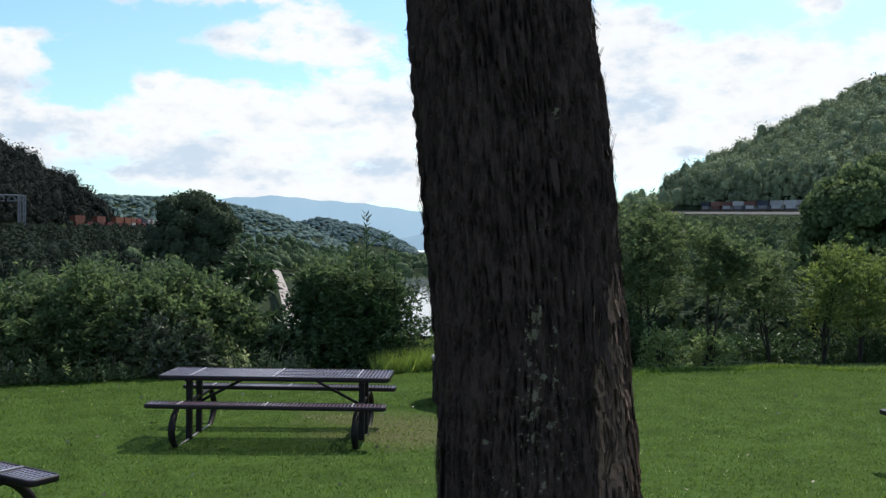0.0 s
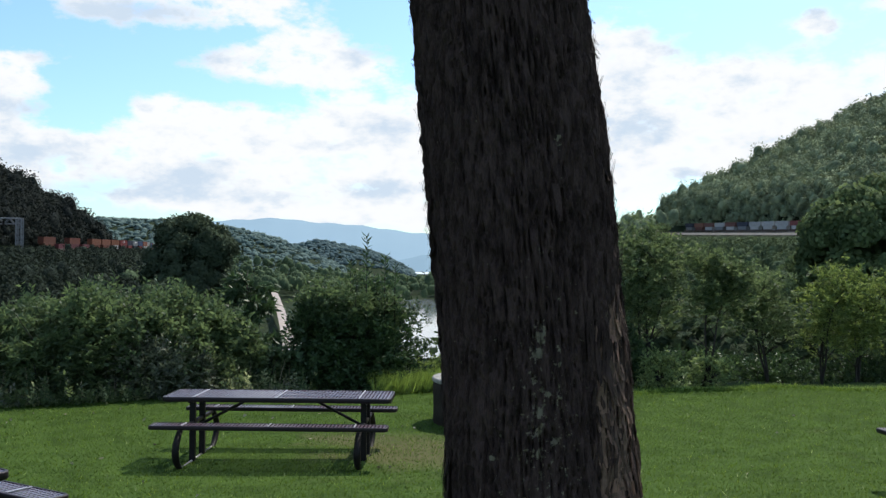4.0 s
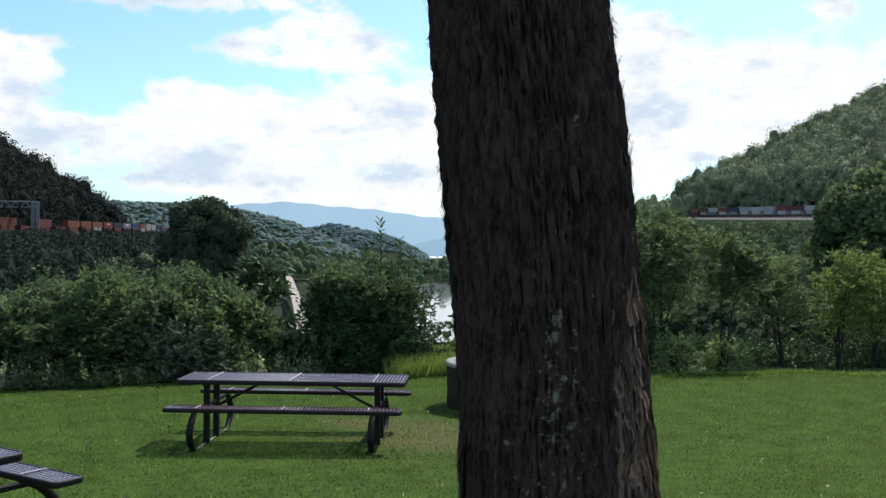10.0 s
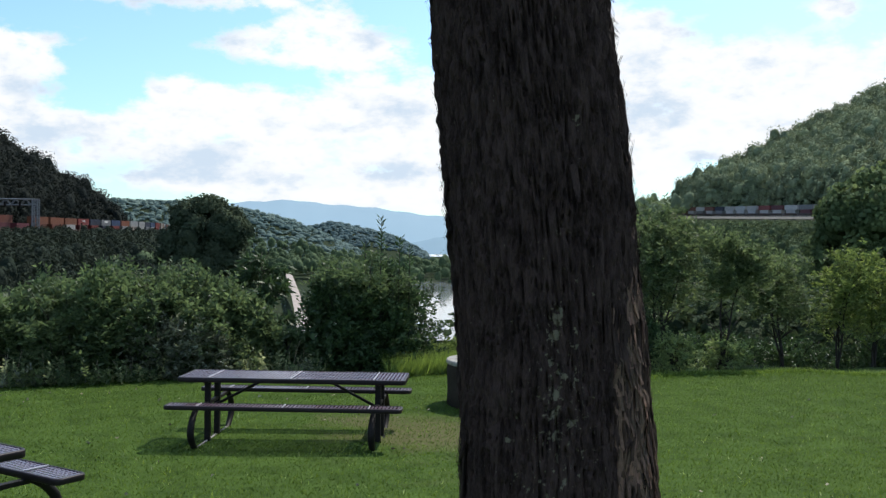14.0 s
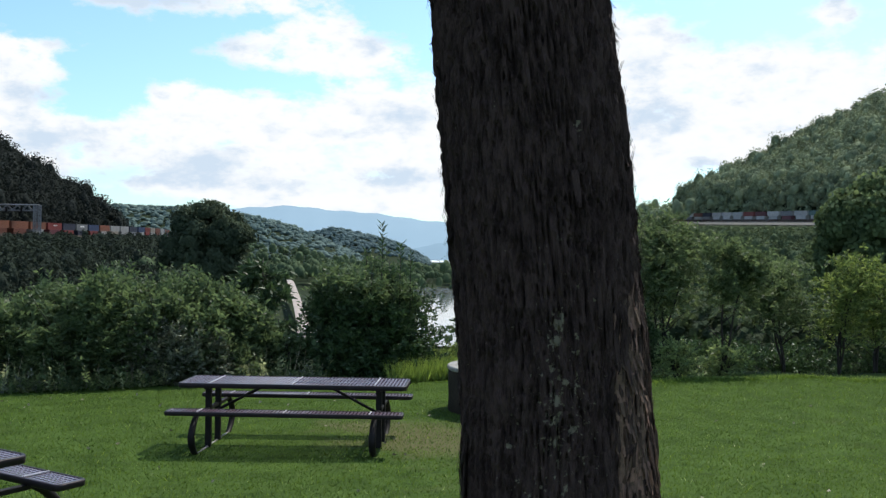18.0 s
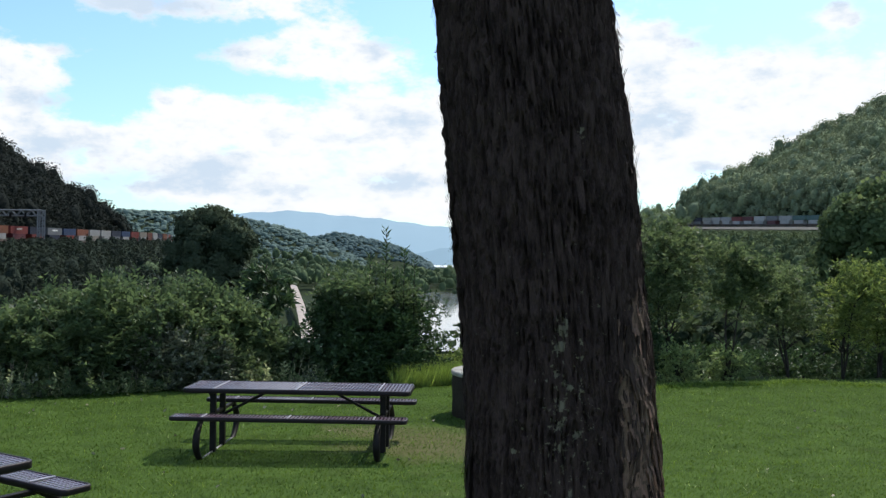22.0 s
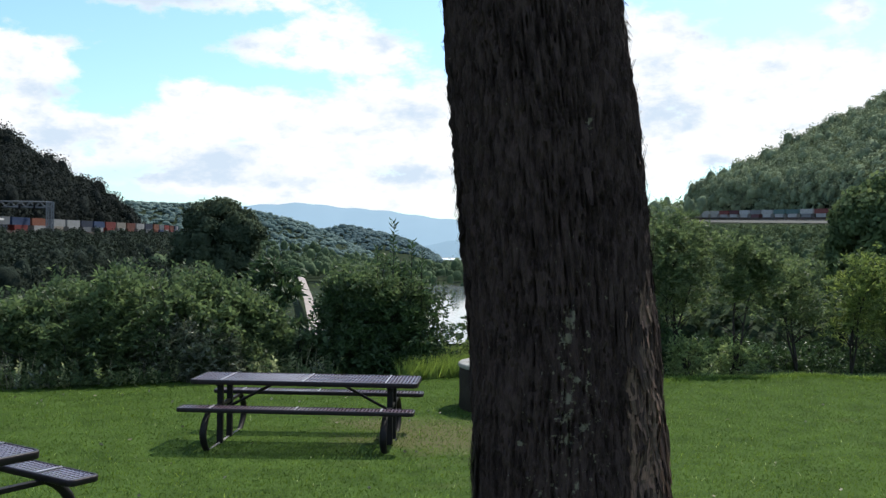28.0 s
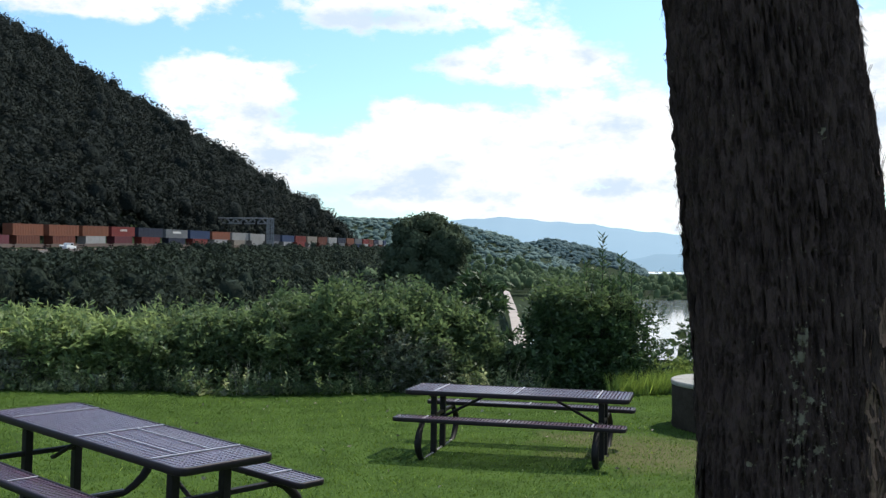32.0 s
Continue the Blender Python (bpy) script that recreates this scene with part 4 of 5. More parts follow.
def sapling(x, y, height, crown_w, n, mat, label, seed, lean=0.0, forks=3, bare=.42, leaf=(.10, .032)):
    rng = np.random.default_rng(seed)
    z = float(land(x, y))
    ob = empty("sapling", pose(x, y, z - .05), label, "young tree", "young trees past the lawn")
    limbs, pts_all = [], []
    for i in range(forks):
        a = rng.uniform(0, 2 * math.pi)
        sp = crown_w * rng.uniform(.12, .32)
        h = height * rng.uniform(.72, .92)
        pts = [Vector((lean * t + math.cos(a) * sp * t ** 1.3 + .05 * math.sin(7 * t + i), math.sin(a) * sp * t ** 1.3, h * t)) for t in (0, .15, .3, .45, .6, .75, .9, 1)]
        limbs.append(tube(pts, [.024, .022, .020, .018, .015, .012, .008, .004], 7))
        pts_all += pts[3:]
        for b in range(6):
            q = pts[2 + b % 5]
            a2 = rng.uniform(0, 2 * math.pi)
            e = q + Vector((math.cos(a2) * crown_w * .3, math.sin(a2) * crown_w * .3, crown_w * rng.uniform(.15, .35)))
            limbs.append(tube([q, (q + e) / 2 + Vector((0, 0, .05)), e], [.012, .008, .003], 5))
            if e.z > height * bare:
                pts_all += [e, (q + e) / 2]
    part("trunk", mesh_from("trunk", *merge(limbs), TWIG, True), ob)
    P = np.array([tuple(p) for p in pts_all if p.z > height * bare])
    per = 11
    m = n // per
    c = P[rng.integers(0, len(P), m)] + rng.normal(0, 1, (m, 3)) * np.array([crown_w * .13, crown_w * .13, crown_w * .09])
    way = unit(c - np.array([lean * .7, 0, height * .55])) * .7 + np.array([0, 0, .6]) + rng.normal(0, .5, (m, 3))
    part("crown", quad_cloud("crown", sprays(rng, c, way, rng.uniform(.14, .34, m), per, leaf), mat), ob)
    return ob


sapling(4.15, 19.4, 3.15, 1.5, 9920, LEAF_OLIVE, "slender multi-stemmed young tree with narrow leaves", 71, .15, 4)
sapling(3.65, 20.2, 3.0, 1.2, 6080, LEAF_OLIVE, "slender dark young tree with narrow leaves", 70, .05)
sapling(5.15, 19.0, 2.75, 1.3, 6720, LEAF_OLIVE, "slender young tree with a curved bare stem", 72, .45, 2, .5)
sapling(6.75, 20.2, 2.45, 1.35, 7360, LEAF_OLIVE, "bushy young tree with narrow grey-green leaves", 73, -.1)
sapling(7.9, 20.4, 2.4, 1.3, 5120, LEAF_YOUNG, "yellow-green young tree lit through its leaves", 74, .1)
sapling(8.7, 20.6, 2.3, 1.3, 4480, LEAF_YOUNG, "yellow-green young tree lit through its leaves", 75, .1)
sapling(9.9, 21.5, 2.2, 1.4, 5600, LEAF_BUSH, "bushy young tree with narrow grey-green leaves", 76, .1)
sapling(.62, 20.6, 2.5, .9, 1440, LEAF_DARK, "thin young tree with open dark foliage before the lake", 77, .05, 2, .1, (.09, .04))
for i, (x, y, w, h, n, mat, label) in enumerate((
    (4.25, 18.4, .8, .75, 1500, LEAF_PALE, "pale fern-like plant at the lawn's edge"),
    (5.3, 19.0, .9, .6, 1200, LEAF_PALE, "pale leafy plant at the lawn's edge"),
    (3.5, 19.2, 1.2, 1.4, 6000, LEAF_DARK, "dark shrub below the young trees"),
    (5.6, 21.5, 2.2, 1.3, 6500, LEAF_DARK, "leafy shrub below the young trees"),
    (7.4, 22.0, 2.6, 1.4, 6500, LEAF_DARK, "leafy shrub below the young trees"),
    (9.6, 22.0, 2.6, 1.5, 6500, LEAF_DARK, "leafy shrub below the young trees"),
    (2.6, 19.5, 2.2, 1.2, 6000, LEAF_DARK, "dark shrub below the young trees"),
    (.9, 18.0, 1.6, .62, 2600, LEAF_YOUNG, "low bright weeds above the bank"),
    (-.1, 18.2, 1.4, .6, 1800, LEAF_YOUNG, "low bright weeds above the bank"))):
    shrub("shrub", x, y, w, h, n, mat, label, seed=90 + i, leaf=(.09, .04))


# ---- woods ----
def crown_cloud(rng, P, R, H, n, size, flat=.55):
    """Sprays of leaves that stand out of many tree crowns: P bases, R radii, H crown heights; n sprays each."""
    k = len(P)
    e = unit(rng.normal(0, 1, (k, n, 3)))
    e[..., 2] = np.abs(e[..., 2]) * 1.15 - .25
    e = unit(e)
    half = np.stack([R, R, H], -1)[:, None]
    c = P[:, None] + e * half * rng.uniform(.70, 1.04, (k, n, 1))
    out = unit(e + rng.normal(0, .5, (k, n, 3)))
    s = unit(np.cross(out, rng.normal(0, 1, (k, n, 3))))
    t = np.cross(out, s)
    w = size * rng.uniform(.5, 1.3, (k, n, 1))
    q = np.stack([c - s * w * .5, c - t * w * flat + out * w * .12, c + s * w * .5, c + t * w * flat - out * w * .12], 2)
    nrm = unit(e + rng.normal(0, .26, (k, n, 3)))
    return q.reshape(-1, 4, 3), np.repeat(nrm.reshape(-1, 3), 4, 0)


LUMPS = {}


def lump(level, i):
    """A rounded crown of unit size made of many swelling clumps, open below."""
    if (level, i) not in LUMPS:
        bm = bmesh.new()
        bmesh.ops.create_icosphere(bm, subdivisions=level, radius=1.0)
        v = np.array([tuple(q.co) for q in bm.verts])
        f = np.array([[q.index for q in t.verts] for t in bm.faces])
        bm.free()
        rng = np.random.default_rng(300 + i)
        knobs = unit(rng.normal(0, 1, (26, 3)))
        big = np.exp(-(np.arccos(np.clip(v @ knobs[:9].T, -1, 1)) / .55) ** 2).max(1)
        small = np.exp(-(np.arccos(np.clip(v @ knobs[9:].T, -1, 1)) / .30) ** 2).max(1)
        off = Vector((i * 7.3, i * 3.1, i * 1.7))
        rough = np.array([noise.noise(Vector(p) * 5.5 + off) for p in v])
        v = v * (.66 + .24 * big + .13 * small + .12 * rough)[:, None]
        f = f[v[f][:, :, 2].max(1) > -.15]
        used = np.unique(f)
        where = np.zeros(len(v), int)
        where[used] = np.arange(len(used))
        LUMPS[level, i] = (v[used], where[f])
    return LUMPS[level, i]


def lump_mesh(name, rng, P, R, H, level, mat, V=None, normals=None):
    """Many crowns in one mesh, with loose leaf clumps V round them."""
    verts, faces, k = [], [], 0
    for j in range(len(P)):
        v, f = lump(level, int(rng.integers(0, 6)))
        a = rng.uniform(0, 2 * math.pi)
        c, s = math.cos(a), math.sin(a)
        w = np.stack([v[:, 0] * c - v[:, 1] * s, v[:, 0] * s + v[:, 1] * c, v[:, 2]], 1) * np.array([R[j], R[j], H[j]]) + P[j]
        verts.append(w)
        faces.append(f + k)
        k += len(w)
    tri = np.concatenate(faces)
    nv = k
    loops = [tri.ravel()]
    sizes = [np.full(len(tri), 3)]
    smooth_ = [np.ones(len(tri), bool)]
    if V is not None:
        verts.append(V.reshape(-1, 3))
        loops.append(np.arange(nv, nv + V.shape[0] * V.shape[1]))
        sizes.append(np.full(len(V), V.shape[1]))
        smooth_.append(np.zeros(len(V), bool))
    verts, loops, sizes = np.concatenate(verts).astype(np.float32), np.concatenate(loops).astype(np.int32), np.concatenate(sizes).astype(np.int32)
    me = bpy.data.meshes.new(name)
    me.vertices.add(len(verts))
    me.vertices.foreach_set("co", verts.ravel())
    me.loops.add(len(loops))
    me.loops.foreach_set("vertex_index", loops)
    me.polygons.add(len(sizes))
    me.polygons.foreach_set("loop_start", np.concatenate([[0], np.cumsum(sizes)[:-1]]).astype(np.int32))
    me.polygons.foreach_set("loop_total", sizes)
    me.polygons.foreach_set("use_smooth", np.concatenate(smooth_))
    me.materials.append(mat)
    me.update(calc_edges=True)
    if normals is not None:
        me.polygons.foreach_set("use_smooth", np.ones(len(sizes), bool))
        me.normals_split_custom_set_from_vertices(np.concatenate([np.zeros((nv, 3)), normals]))
    return me


def woods(name, xs, ys, radius, n, size, mat, label, seed, lift=.9, tall=1.15, vary=.3, cap=None, level=2):
    rng = np.random.default_rng(seed)
    R = radius * rng.uniform(1 - vary, 1 + vary, len(xs)) * rng.uniform(.75, 1.25, len(xs))
    H = R * tall * rng.uniform(.7, 1.4, len(xs))
    P = np.stack([xs, ys, land(xs, ys) + H * lift], 1)
    if cap is not None:
        # crowns stay below the line of sight to the railway
        # (a number, or one for each crown)
        P[:, 2] = np.minimum(P[:, 2], 2.15 + cap * np.hypot(xs, ys) - H * 1.05 - rng.uniform(0, 1.2, len(xs)))
    V, N = crown_cloud(rng, P, R, H, n, size)
    return tagged(new(name, lump_mesh(name, rng, P, R * .76, H * .76, level, mat, V, N)), label, "trees", kind="stuff")


def scatter(rng, count, x0, x1, y0, y1):
    return rng.uniform(x0, x1, count), rng.uniform(y0, y1, count)


def grid_scatter(rng, x0, x1, y0, y1, step):
    x, y = np.meshgrid(np.arange(x0, x1, step), np.arange(y0, y1, step))
    x = x + (np.arange(x.shape[0]) % 2)[:, None] * step * .5
    return (x + rng.uniform(-.3, .3, x.shape) * step).ravel(), (y + rng.uniform(-.3, .3, y.shape) * step).ravel()


def rail_sight(y):
    return (bed_left(y) - 2.15) / np.hypot(track_left_x(y), y)


def build_woods():
    rng = np.random.default_rng(31)
    # bank below the left track
    x, y = grid_scatter(rng, -190, -20, 70, 600, 4.8)
    k = (x > track_left_x(y) + 10) & (x < -y * .19 + 2)
    x, y = x[k], y[k]
    near = np.hypot(x, y) < 210
    woods("woods_bank_near", x[near], y[near], 3.6, 230, .75, WOOD_NEAR, "broadleaf woods on the bank below the railway, cloud shade in their colour", 1, cap=.0105)
    woods("woods_bank", x[~near], y[~near], 3.8, 120, .95, WOOD_NEAR, "broadleaf woods on the bank below the railway, cloud shade in their colour", 2, cap=rail_sight(y[~near]) + .0022)
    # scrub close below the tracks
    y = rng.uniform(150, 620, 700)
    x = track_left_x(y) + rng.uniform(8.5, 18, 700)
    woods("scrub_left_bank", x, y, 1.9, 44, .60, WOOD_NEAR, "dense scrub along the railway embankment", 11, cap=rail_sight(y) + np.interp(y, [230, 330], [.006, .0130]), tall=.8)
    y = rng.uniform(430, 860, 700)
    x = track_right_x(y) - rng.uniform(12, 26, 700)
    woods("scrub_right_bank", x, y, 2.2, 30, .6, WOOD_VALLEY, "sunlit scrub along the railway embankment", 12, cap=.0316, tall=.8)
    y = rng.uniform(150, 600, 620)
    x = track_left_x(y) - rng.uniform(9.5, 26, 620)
    woods("scrub_hill_foot", x, y, 2.6, 80, .85, WOOD_HILL, "bushes at the foot of the hill, cloud shade in their colour", 13, lift=1.0)
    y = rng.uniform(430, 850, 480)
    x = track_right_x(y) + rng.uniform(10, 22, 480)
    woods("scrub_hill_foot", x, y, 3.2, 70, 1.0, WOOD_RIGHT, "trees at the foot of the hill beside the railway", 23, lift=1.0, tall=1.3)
    # bushes on the slope below the lawn
    for k, (a0, a1, cap, count) in enumerate(((9.5, 29, -.016, 260), (-42, -12.5, -.030, 260), (-12.5, -9, -.045, 30), (-7.2, -3, -.085, 40), (1.5, 9.5, -.03, 80))):
        r, az = rng.uniform(25, 75, count), np.radians(rng.uniform(a0, a1, count))
        woods("scrub_slope", r * np.sin(az), r * np.cos(az), 1.6, 300, .26, SLOPE_LEAF, "tangled bushes on the slope below the lawn", 14 + k, cap=cap)
    # left hill
    x, y = grid_scatter(rng, -500, -130, 170, 610, 5.2)
    az = np.degrees(np.arctan2(x, y))
    k = (x < track_left_x(y) - 11) & (az > -38.5)
    woods("woods_left_hill", x[k], y[k], 4.2, 150, 1.05, WOOD_HILL, "broadleaf forest covering a steep hillside, cloud shade in its colour", 3, vary=.42, lift=.62)
    # right bank and valley
    x, y = grid_scatter(rng, 15, 230, 60, 720, 5.2)
    az = np.degrees(np.arctan2(x, y))
    k = (x < track_right_x(y) - 14) & (az > 8) & (az < 30) & ((y < 240) | (x > 100) | (y > 850))
    x, y = x[k], y[k]
    near = np.hypot(x, y) < 230
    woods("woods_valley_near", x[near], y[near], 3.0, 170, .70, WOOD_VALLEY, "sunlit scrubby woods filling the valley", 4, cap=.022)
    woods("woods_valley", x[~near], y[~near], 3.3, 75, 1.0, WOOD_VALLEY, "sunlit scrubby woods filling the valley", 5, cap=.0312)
    # right hill
    x, y = grid_scatter(rng, 150, 430, 440, 850, 5.0)
    az = np.degrees(np.arctan2(x, y))
    k = (x > track_right_x(y) + 11) & (az < 27)
    woods("woods_right_hill", x[k], y[k], 4.5, 110, 1.15, WOOD_RIGHT, "green forest rising up a hillside, paled with haze in its colour", 6, vary=.42, lift=.85, tall=1.1)
    # trees where the far track leaves the hill
    y = rng.uniform(735, 850, 110)
    x = track_right_x(y) - rng.uniform(10, 30, 110)
    woods("woods_track_end", x, y, 4.4, 90, .7, WOOD_RIGHT, "hazy trees where the railway leaves the hill", 24, lift=1.25, tall=1.35)
    # far shore, the lake's sides and the middle ridge
    x, y = scatter(rng, 1500, -260, 260, 830, 1250)
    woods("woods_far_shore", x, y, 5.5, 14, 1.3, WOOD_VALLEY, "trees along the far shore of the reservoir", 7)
    x, y = scatter(rng, 420, -150, -55, 400, 830)
    k = (x > track_left_x(y) + 14) & (x < -.168 * y)
    woods("woods_lakeside", x[k], y[k], 6, 40, .8, WOOD_VALLEY, "lakeside trees below the railway", 8, cap=.004)
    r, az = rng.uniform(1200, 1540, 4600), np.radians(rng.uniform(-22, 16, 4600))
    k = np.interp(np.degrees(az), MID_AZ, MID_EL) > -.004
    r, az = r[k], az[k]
    ra, aa = rng.uniform(1880, 2120, 1500), np.radians(rng.uniform(-10, -.7, 1500))
    woods("woods_far_spur", ra * np.sin(aa), ra * np.cos(aa), 7, 5, 1.4, WOOD_SPUR, "dark trees on a distant spur above the lake, haze in their leaf colour", 10, .3, tall=.6)
    woods("woods_mid_ridge", r * np.sin(az), r * np.cos(az), 6.0, 6, 1.2, WOOD_FAR, "forest along a distant ridge, haze in its leaf colour", 9, .4, tall=.55)


build_woods()


# Far ridges: their blue haze is put in as a glow of their own.
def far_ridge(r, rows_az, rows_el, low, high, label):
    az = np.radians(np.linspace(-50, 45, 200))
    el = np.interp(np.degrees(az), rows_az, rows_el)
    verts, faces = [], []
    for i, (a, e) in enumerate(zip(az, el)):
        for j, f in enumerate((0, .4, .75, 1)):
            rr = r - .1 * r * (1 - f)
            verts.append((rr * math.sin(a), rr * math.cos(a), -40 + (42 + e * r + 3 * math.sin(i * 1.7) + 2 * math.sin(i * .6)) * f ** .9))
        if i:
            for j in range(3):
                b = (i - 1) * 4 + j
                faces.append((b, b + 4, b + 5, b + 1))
    m = bpy.data.materials.new("haze_glow_ridge")
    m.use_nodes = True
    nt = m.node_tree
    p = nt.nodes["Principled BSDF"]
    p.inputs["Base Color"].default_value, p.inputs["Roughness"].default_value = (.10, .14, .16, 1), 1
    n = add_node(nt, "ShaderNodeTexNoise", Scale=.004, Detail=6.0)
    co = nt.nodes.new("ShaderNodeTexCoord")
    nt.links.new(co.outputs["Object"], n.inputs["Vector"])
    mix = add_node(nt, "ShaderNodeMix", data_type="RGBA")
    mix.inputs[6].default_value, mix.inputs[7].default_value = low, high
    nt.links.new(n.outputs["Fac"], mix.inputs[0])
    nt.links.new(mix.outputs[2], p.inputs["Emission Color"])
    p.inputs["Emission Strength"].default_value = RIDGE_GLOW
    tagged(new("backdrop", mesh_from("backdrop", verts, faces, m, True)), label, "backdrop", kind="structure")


far_ridge(4600, [-50, -30, -20, -14, -10.8, -8.4, -4.3, .2, 5, 10, 16, 30, 45], [.035, .035, .038, .041, .0444, .0463, .0407, .0322, .024, .020, .025, .03, .03], (.27, .43, .58, 1), (.33, .50, .66, 1), "far ridge under the clouds, glowing with pale blue haze")
far_ridge(3900, [-50, -3, -1.5, -.6, 1, 5, 10, 16, 45], [-.012, -.002, .008, .0114, .0125, .014, .012, .01, .01], (.16, .28, .40, 1), (.20, .34, .47, 1), "lower ridge behind the lake, glowing with blue-grey haze")


def big_tree(x, y, z, R, H, n, size, mat, label, seed, trunk=6.0):
    rng = np.random.default_rng(seed)
    ob = empty("tree", pose(x, y, z), label, "tree")
    lob = 110
    h = 1 - 2.0 * rng.random(lob) ** .9
    a = rng.uniform(0, 2 * math.pi, lob)
    w = np.sqrt(np.clip(1 - np.clip(h, 0, 1) ** 2, 0, 1)) * rng.uniform(.66, .80, lob)
    cen = np.stack([np.cos(a) * w * R, np.sin(a) * w * R, h * H * .78], 1)
    P = np.concatenate([cen, [[0, 0, -H * .1], [0, 0, -H * .6]]])
    rad = np.append(rng.uniform(.20, .32, lob) * R, [R * .74, R * .74])
    q, N = crown_cloud(rng, P, rad, rad, n, size)
    part("trunk", mesh_from("trunk", *tube([(0, 0, -H - trunk), (.1, 0, -H * .4), (0, 0, H * .3)], [R * .08, R * .05, R * .02], 8), TWIG, True), ob)
    part("crown", lump_mesh("crown", rng, P, rad * .74, rad * .74, 2, mat, q, N), ob)
    return ob


big_tree(-42.0, 182, 3.0, 8.8, 8.2, 330, .45, WOOD_TREE, "large round dark broadleaf tree below the railway", 81, 8)
big_tree(-39, 150, -4.5, 5.2, 4.2, 200, .40, WOOD_TREE, "dark broadleaf tree in front of a larger one", 82, 8)
big_tree(19.2, 44.5, 2.6, 3.0, 3.2, 420, .20, TREE_LEAF, "leafy green tree standing beyond the lawn", 83, 8)
big_tree(21.5, 47, 3.0, 3.4, 3.8, 420, .20, TREE_LEAF, "leafy green tree standing beyond the lawn", 84, 8)


def conifer(x, y, z, height, label, seed):
    rng = np.random.default_rng(seed)
    ob = empty("conifer", pose(x, y, z), label, "tree")
    part("trunk", mesh_from("trunk", *tube([(0, 0, 0), (0, 0, height)], [.22, .03], 7), TWIG, True), ob)
    for i in range(44):
        t = rng.uniform(.55, .985)
        a = rng.uniform(0, 2 * math.pi)
        L = (1 - t) * height * .28 + .9
        p = np.array([0, 0, t * height])
        d = np.array([math.cos(a), math.sin(a), .12])
        bough = part("branch", mesh_from("branch", *tube([tuple(p), tuple(p + d * L)], [.05, .015], 4), TWIG), ob)
        c = p + d * L * rng.uniform(.2, 1.05, (90, 1)) + rng.normal(0, .16, (90, 3)) * np.array([1, 1, .6])
        part("needles", quad_cloud("needles", leaves(rng, c, np.tile(d, (90, 1)), .6, .15), LEAF_DARK), bough)


conifer(-10.6, 60, float(land(-10.6, 60)), 1.9 - float(land(-10.6, 60)), "dark ragged conifer above the road", 85)


# ---- road by the lake ----
def ribbon(name, pts, width, mat, label, category, lift=0.0):
    verts, faces = [], []
    for i, p in enumerate(pts):
        a, b = Vector(pts[max(i - 1, 0)]), Vector(pts[min(i + 1, len(pts) - 1)])
        d = (b - a)
        s = Vector((d.y, -d.x, 0)).normalized() * width / 2
        q = Vector(p)
        verts += [q - s, q + s, q + s - Vector((0, 0, .5)), q - s - Vector((0, 0, .5))]
        if i:
            k = 4 * (i - 1)
            faces += [(k + j, k + (j + 1) % 4, k + 4 + (j + 1) % 4, k + 4 + j) for j in range(4)]
    return tagged(new(name, mesh_from(name, verts, faces, mat)), label, category, kind="structure")


ribbon("road", [(-36, 270, -22), (-44.5, 329, -22), (-58, 416, -22), (-77, 534, -20), (-106, 709, -17), (-113, 745, -17)], 4.3, ROAD_M, "pale concrete road curving along the reservoir", "road")


# ---- railway ----
def track_bed(name, xs, ys, zs, offsets, label):
    pts = list(zip(xs, ys, zs))
    ribbon(name, [(x, y, z + .15) for x, y, z in pts], 19.0, BALLAST, label, "railway")
    for o in offsets:
        lines = [tube([(x + o + s, y, z + .42) for x, y, z in pts], .07, 4) for s in (-.72, .72)]
        tagged(new("rail_track", mesh_from("rail_track", *merge(lines), RAIL)), "pair of worn steel rails on ballast", "rails", kind="structure")


LY = np.linspace(100, 640, 60)
track_bed("track_bed_left", track_left_x(LY), LY, bed_left(LY), (-4.5, 0, 4.5), "gravel railway bed along the foot of a wooded hill")
RY = np.linspace(380, 860, 50)
shoulder = [(float(track_right_x(q)) - d, float(q), float(bed_right(q)) + dz) for q in RY for d, dz in ((4.5, .12), (9.2, .02), (13.5, -1.65))]
tagged(new("gravel_bank", mesh_from("gravel_bank", shoulder, [(3 * i + j, 3 * i + j + 1, 3 * i + j + 4, 3 * i + j + 3) for i in range(len(RY) - 1) for j in (0, 1)], PALE_GRAVEL)), "pale gravel shoulder below the far railway", "gravel", kind="structure")
track_bed("track_bed_right", track_right_x(RY), RY, bed_right(RY), (-4.5, 0, 4.5), "pale gravel railway bed across the far hillside")

PAINT = {}


def paint(rgb):
    if rgb not in PAINT:
        PAINT[rgb] = material("container_paint", rgb, [c * .72 + .01 for c in rgb], rough=.75, spec=.2, scale=.7, random=.12, bump=.2, bump_scale=8)
    return PAINT[rgb]


RUST, RED, ORANGE, NAVY, BLUE, GREY, WHITE, BEIGE, TEAL, MAROON = (.30, .085, .045), (.42, .05, .04), (.45, .14, .06), (.05, .07, .13), (.05, .11, .27), (.30, .32, .34), (.62, .62, .60), (.50, .43, .34), (.10, .27, .25), (.25, .05, .07)
CONTAINER = {}


def cloud_shaded(c):
    # near train: the shade it stands in is put into its paints
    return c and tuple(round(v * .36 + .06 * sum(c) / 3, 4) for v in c)


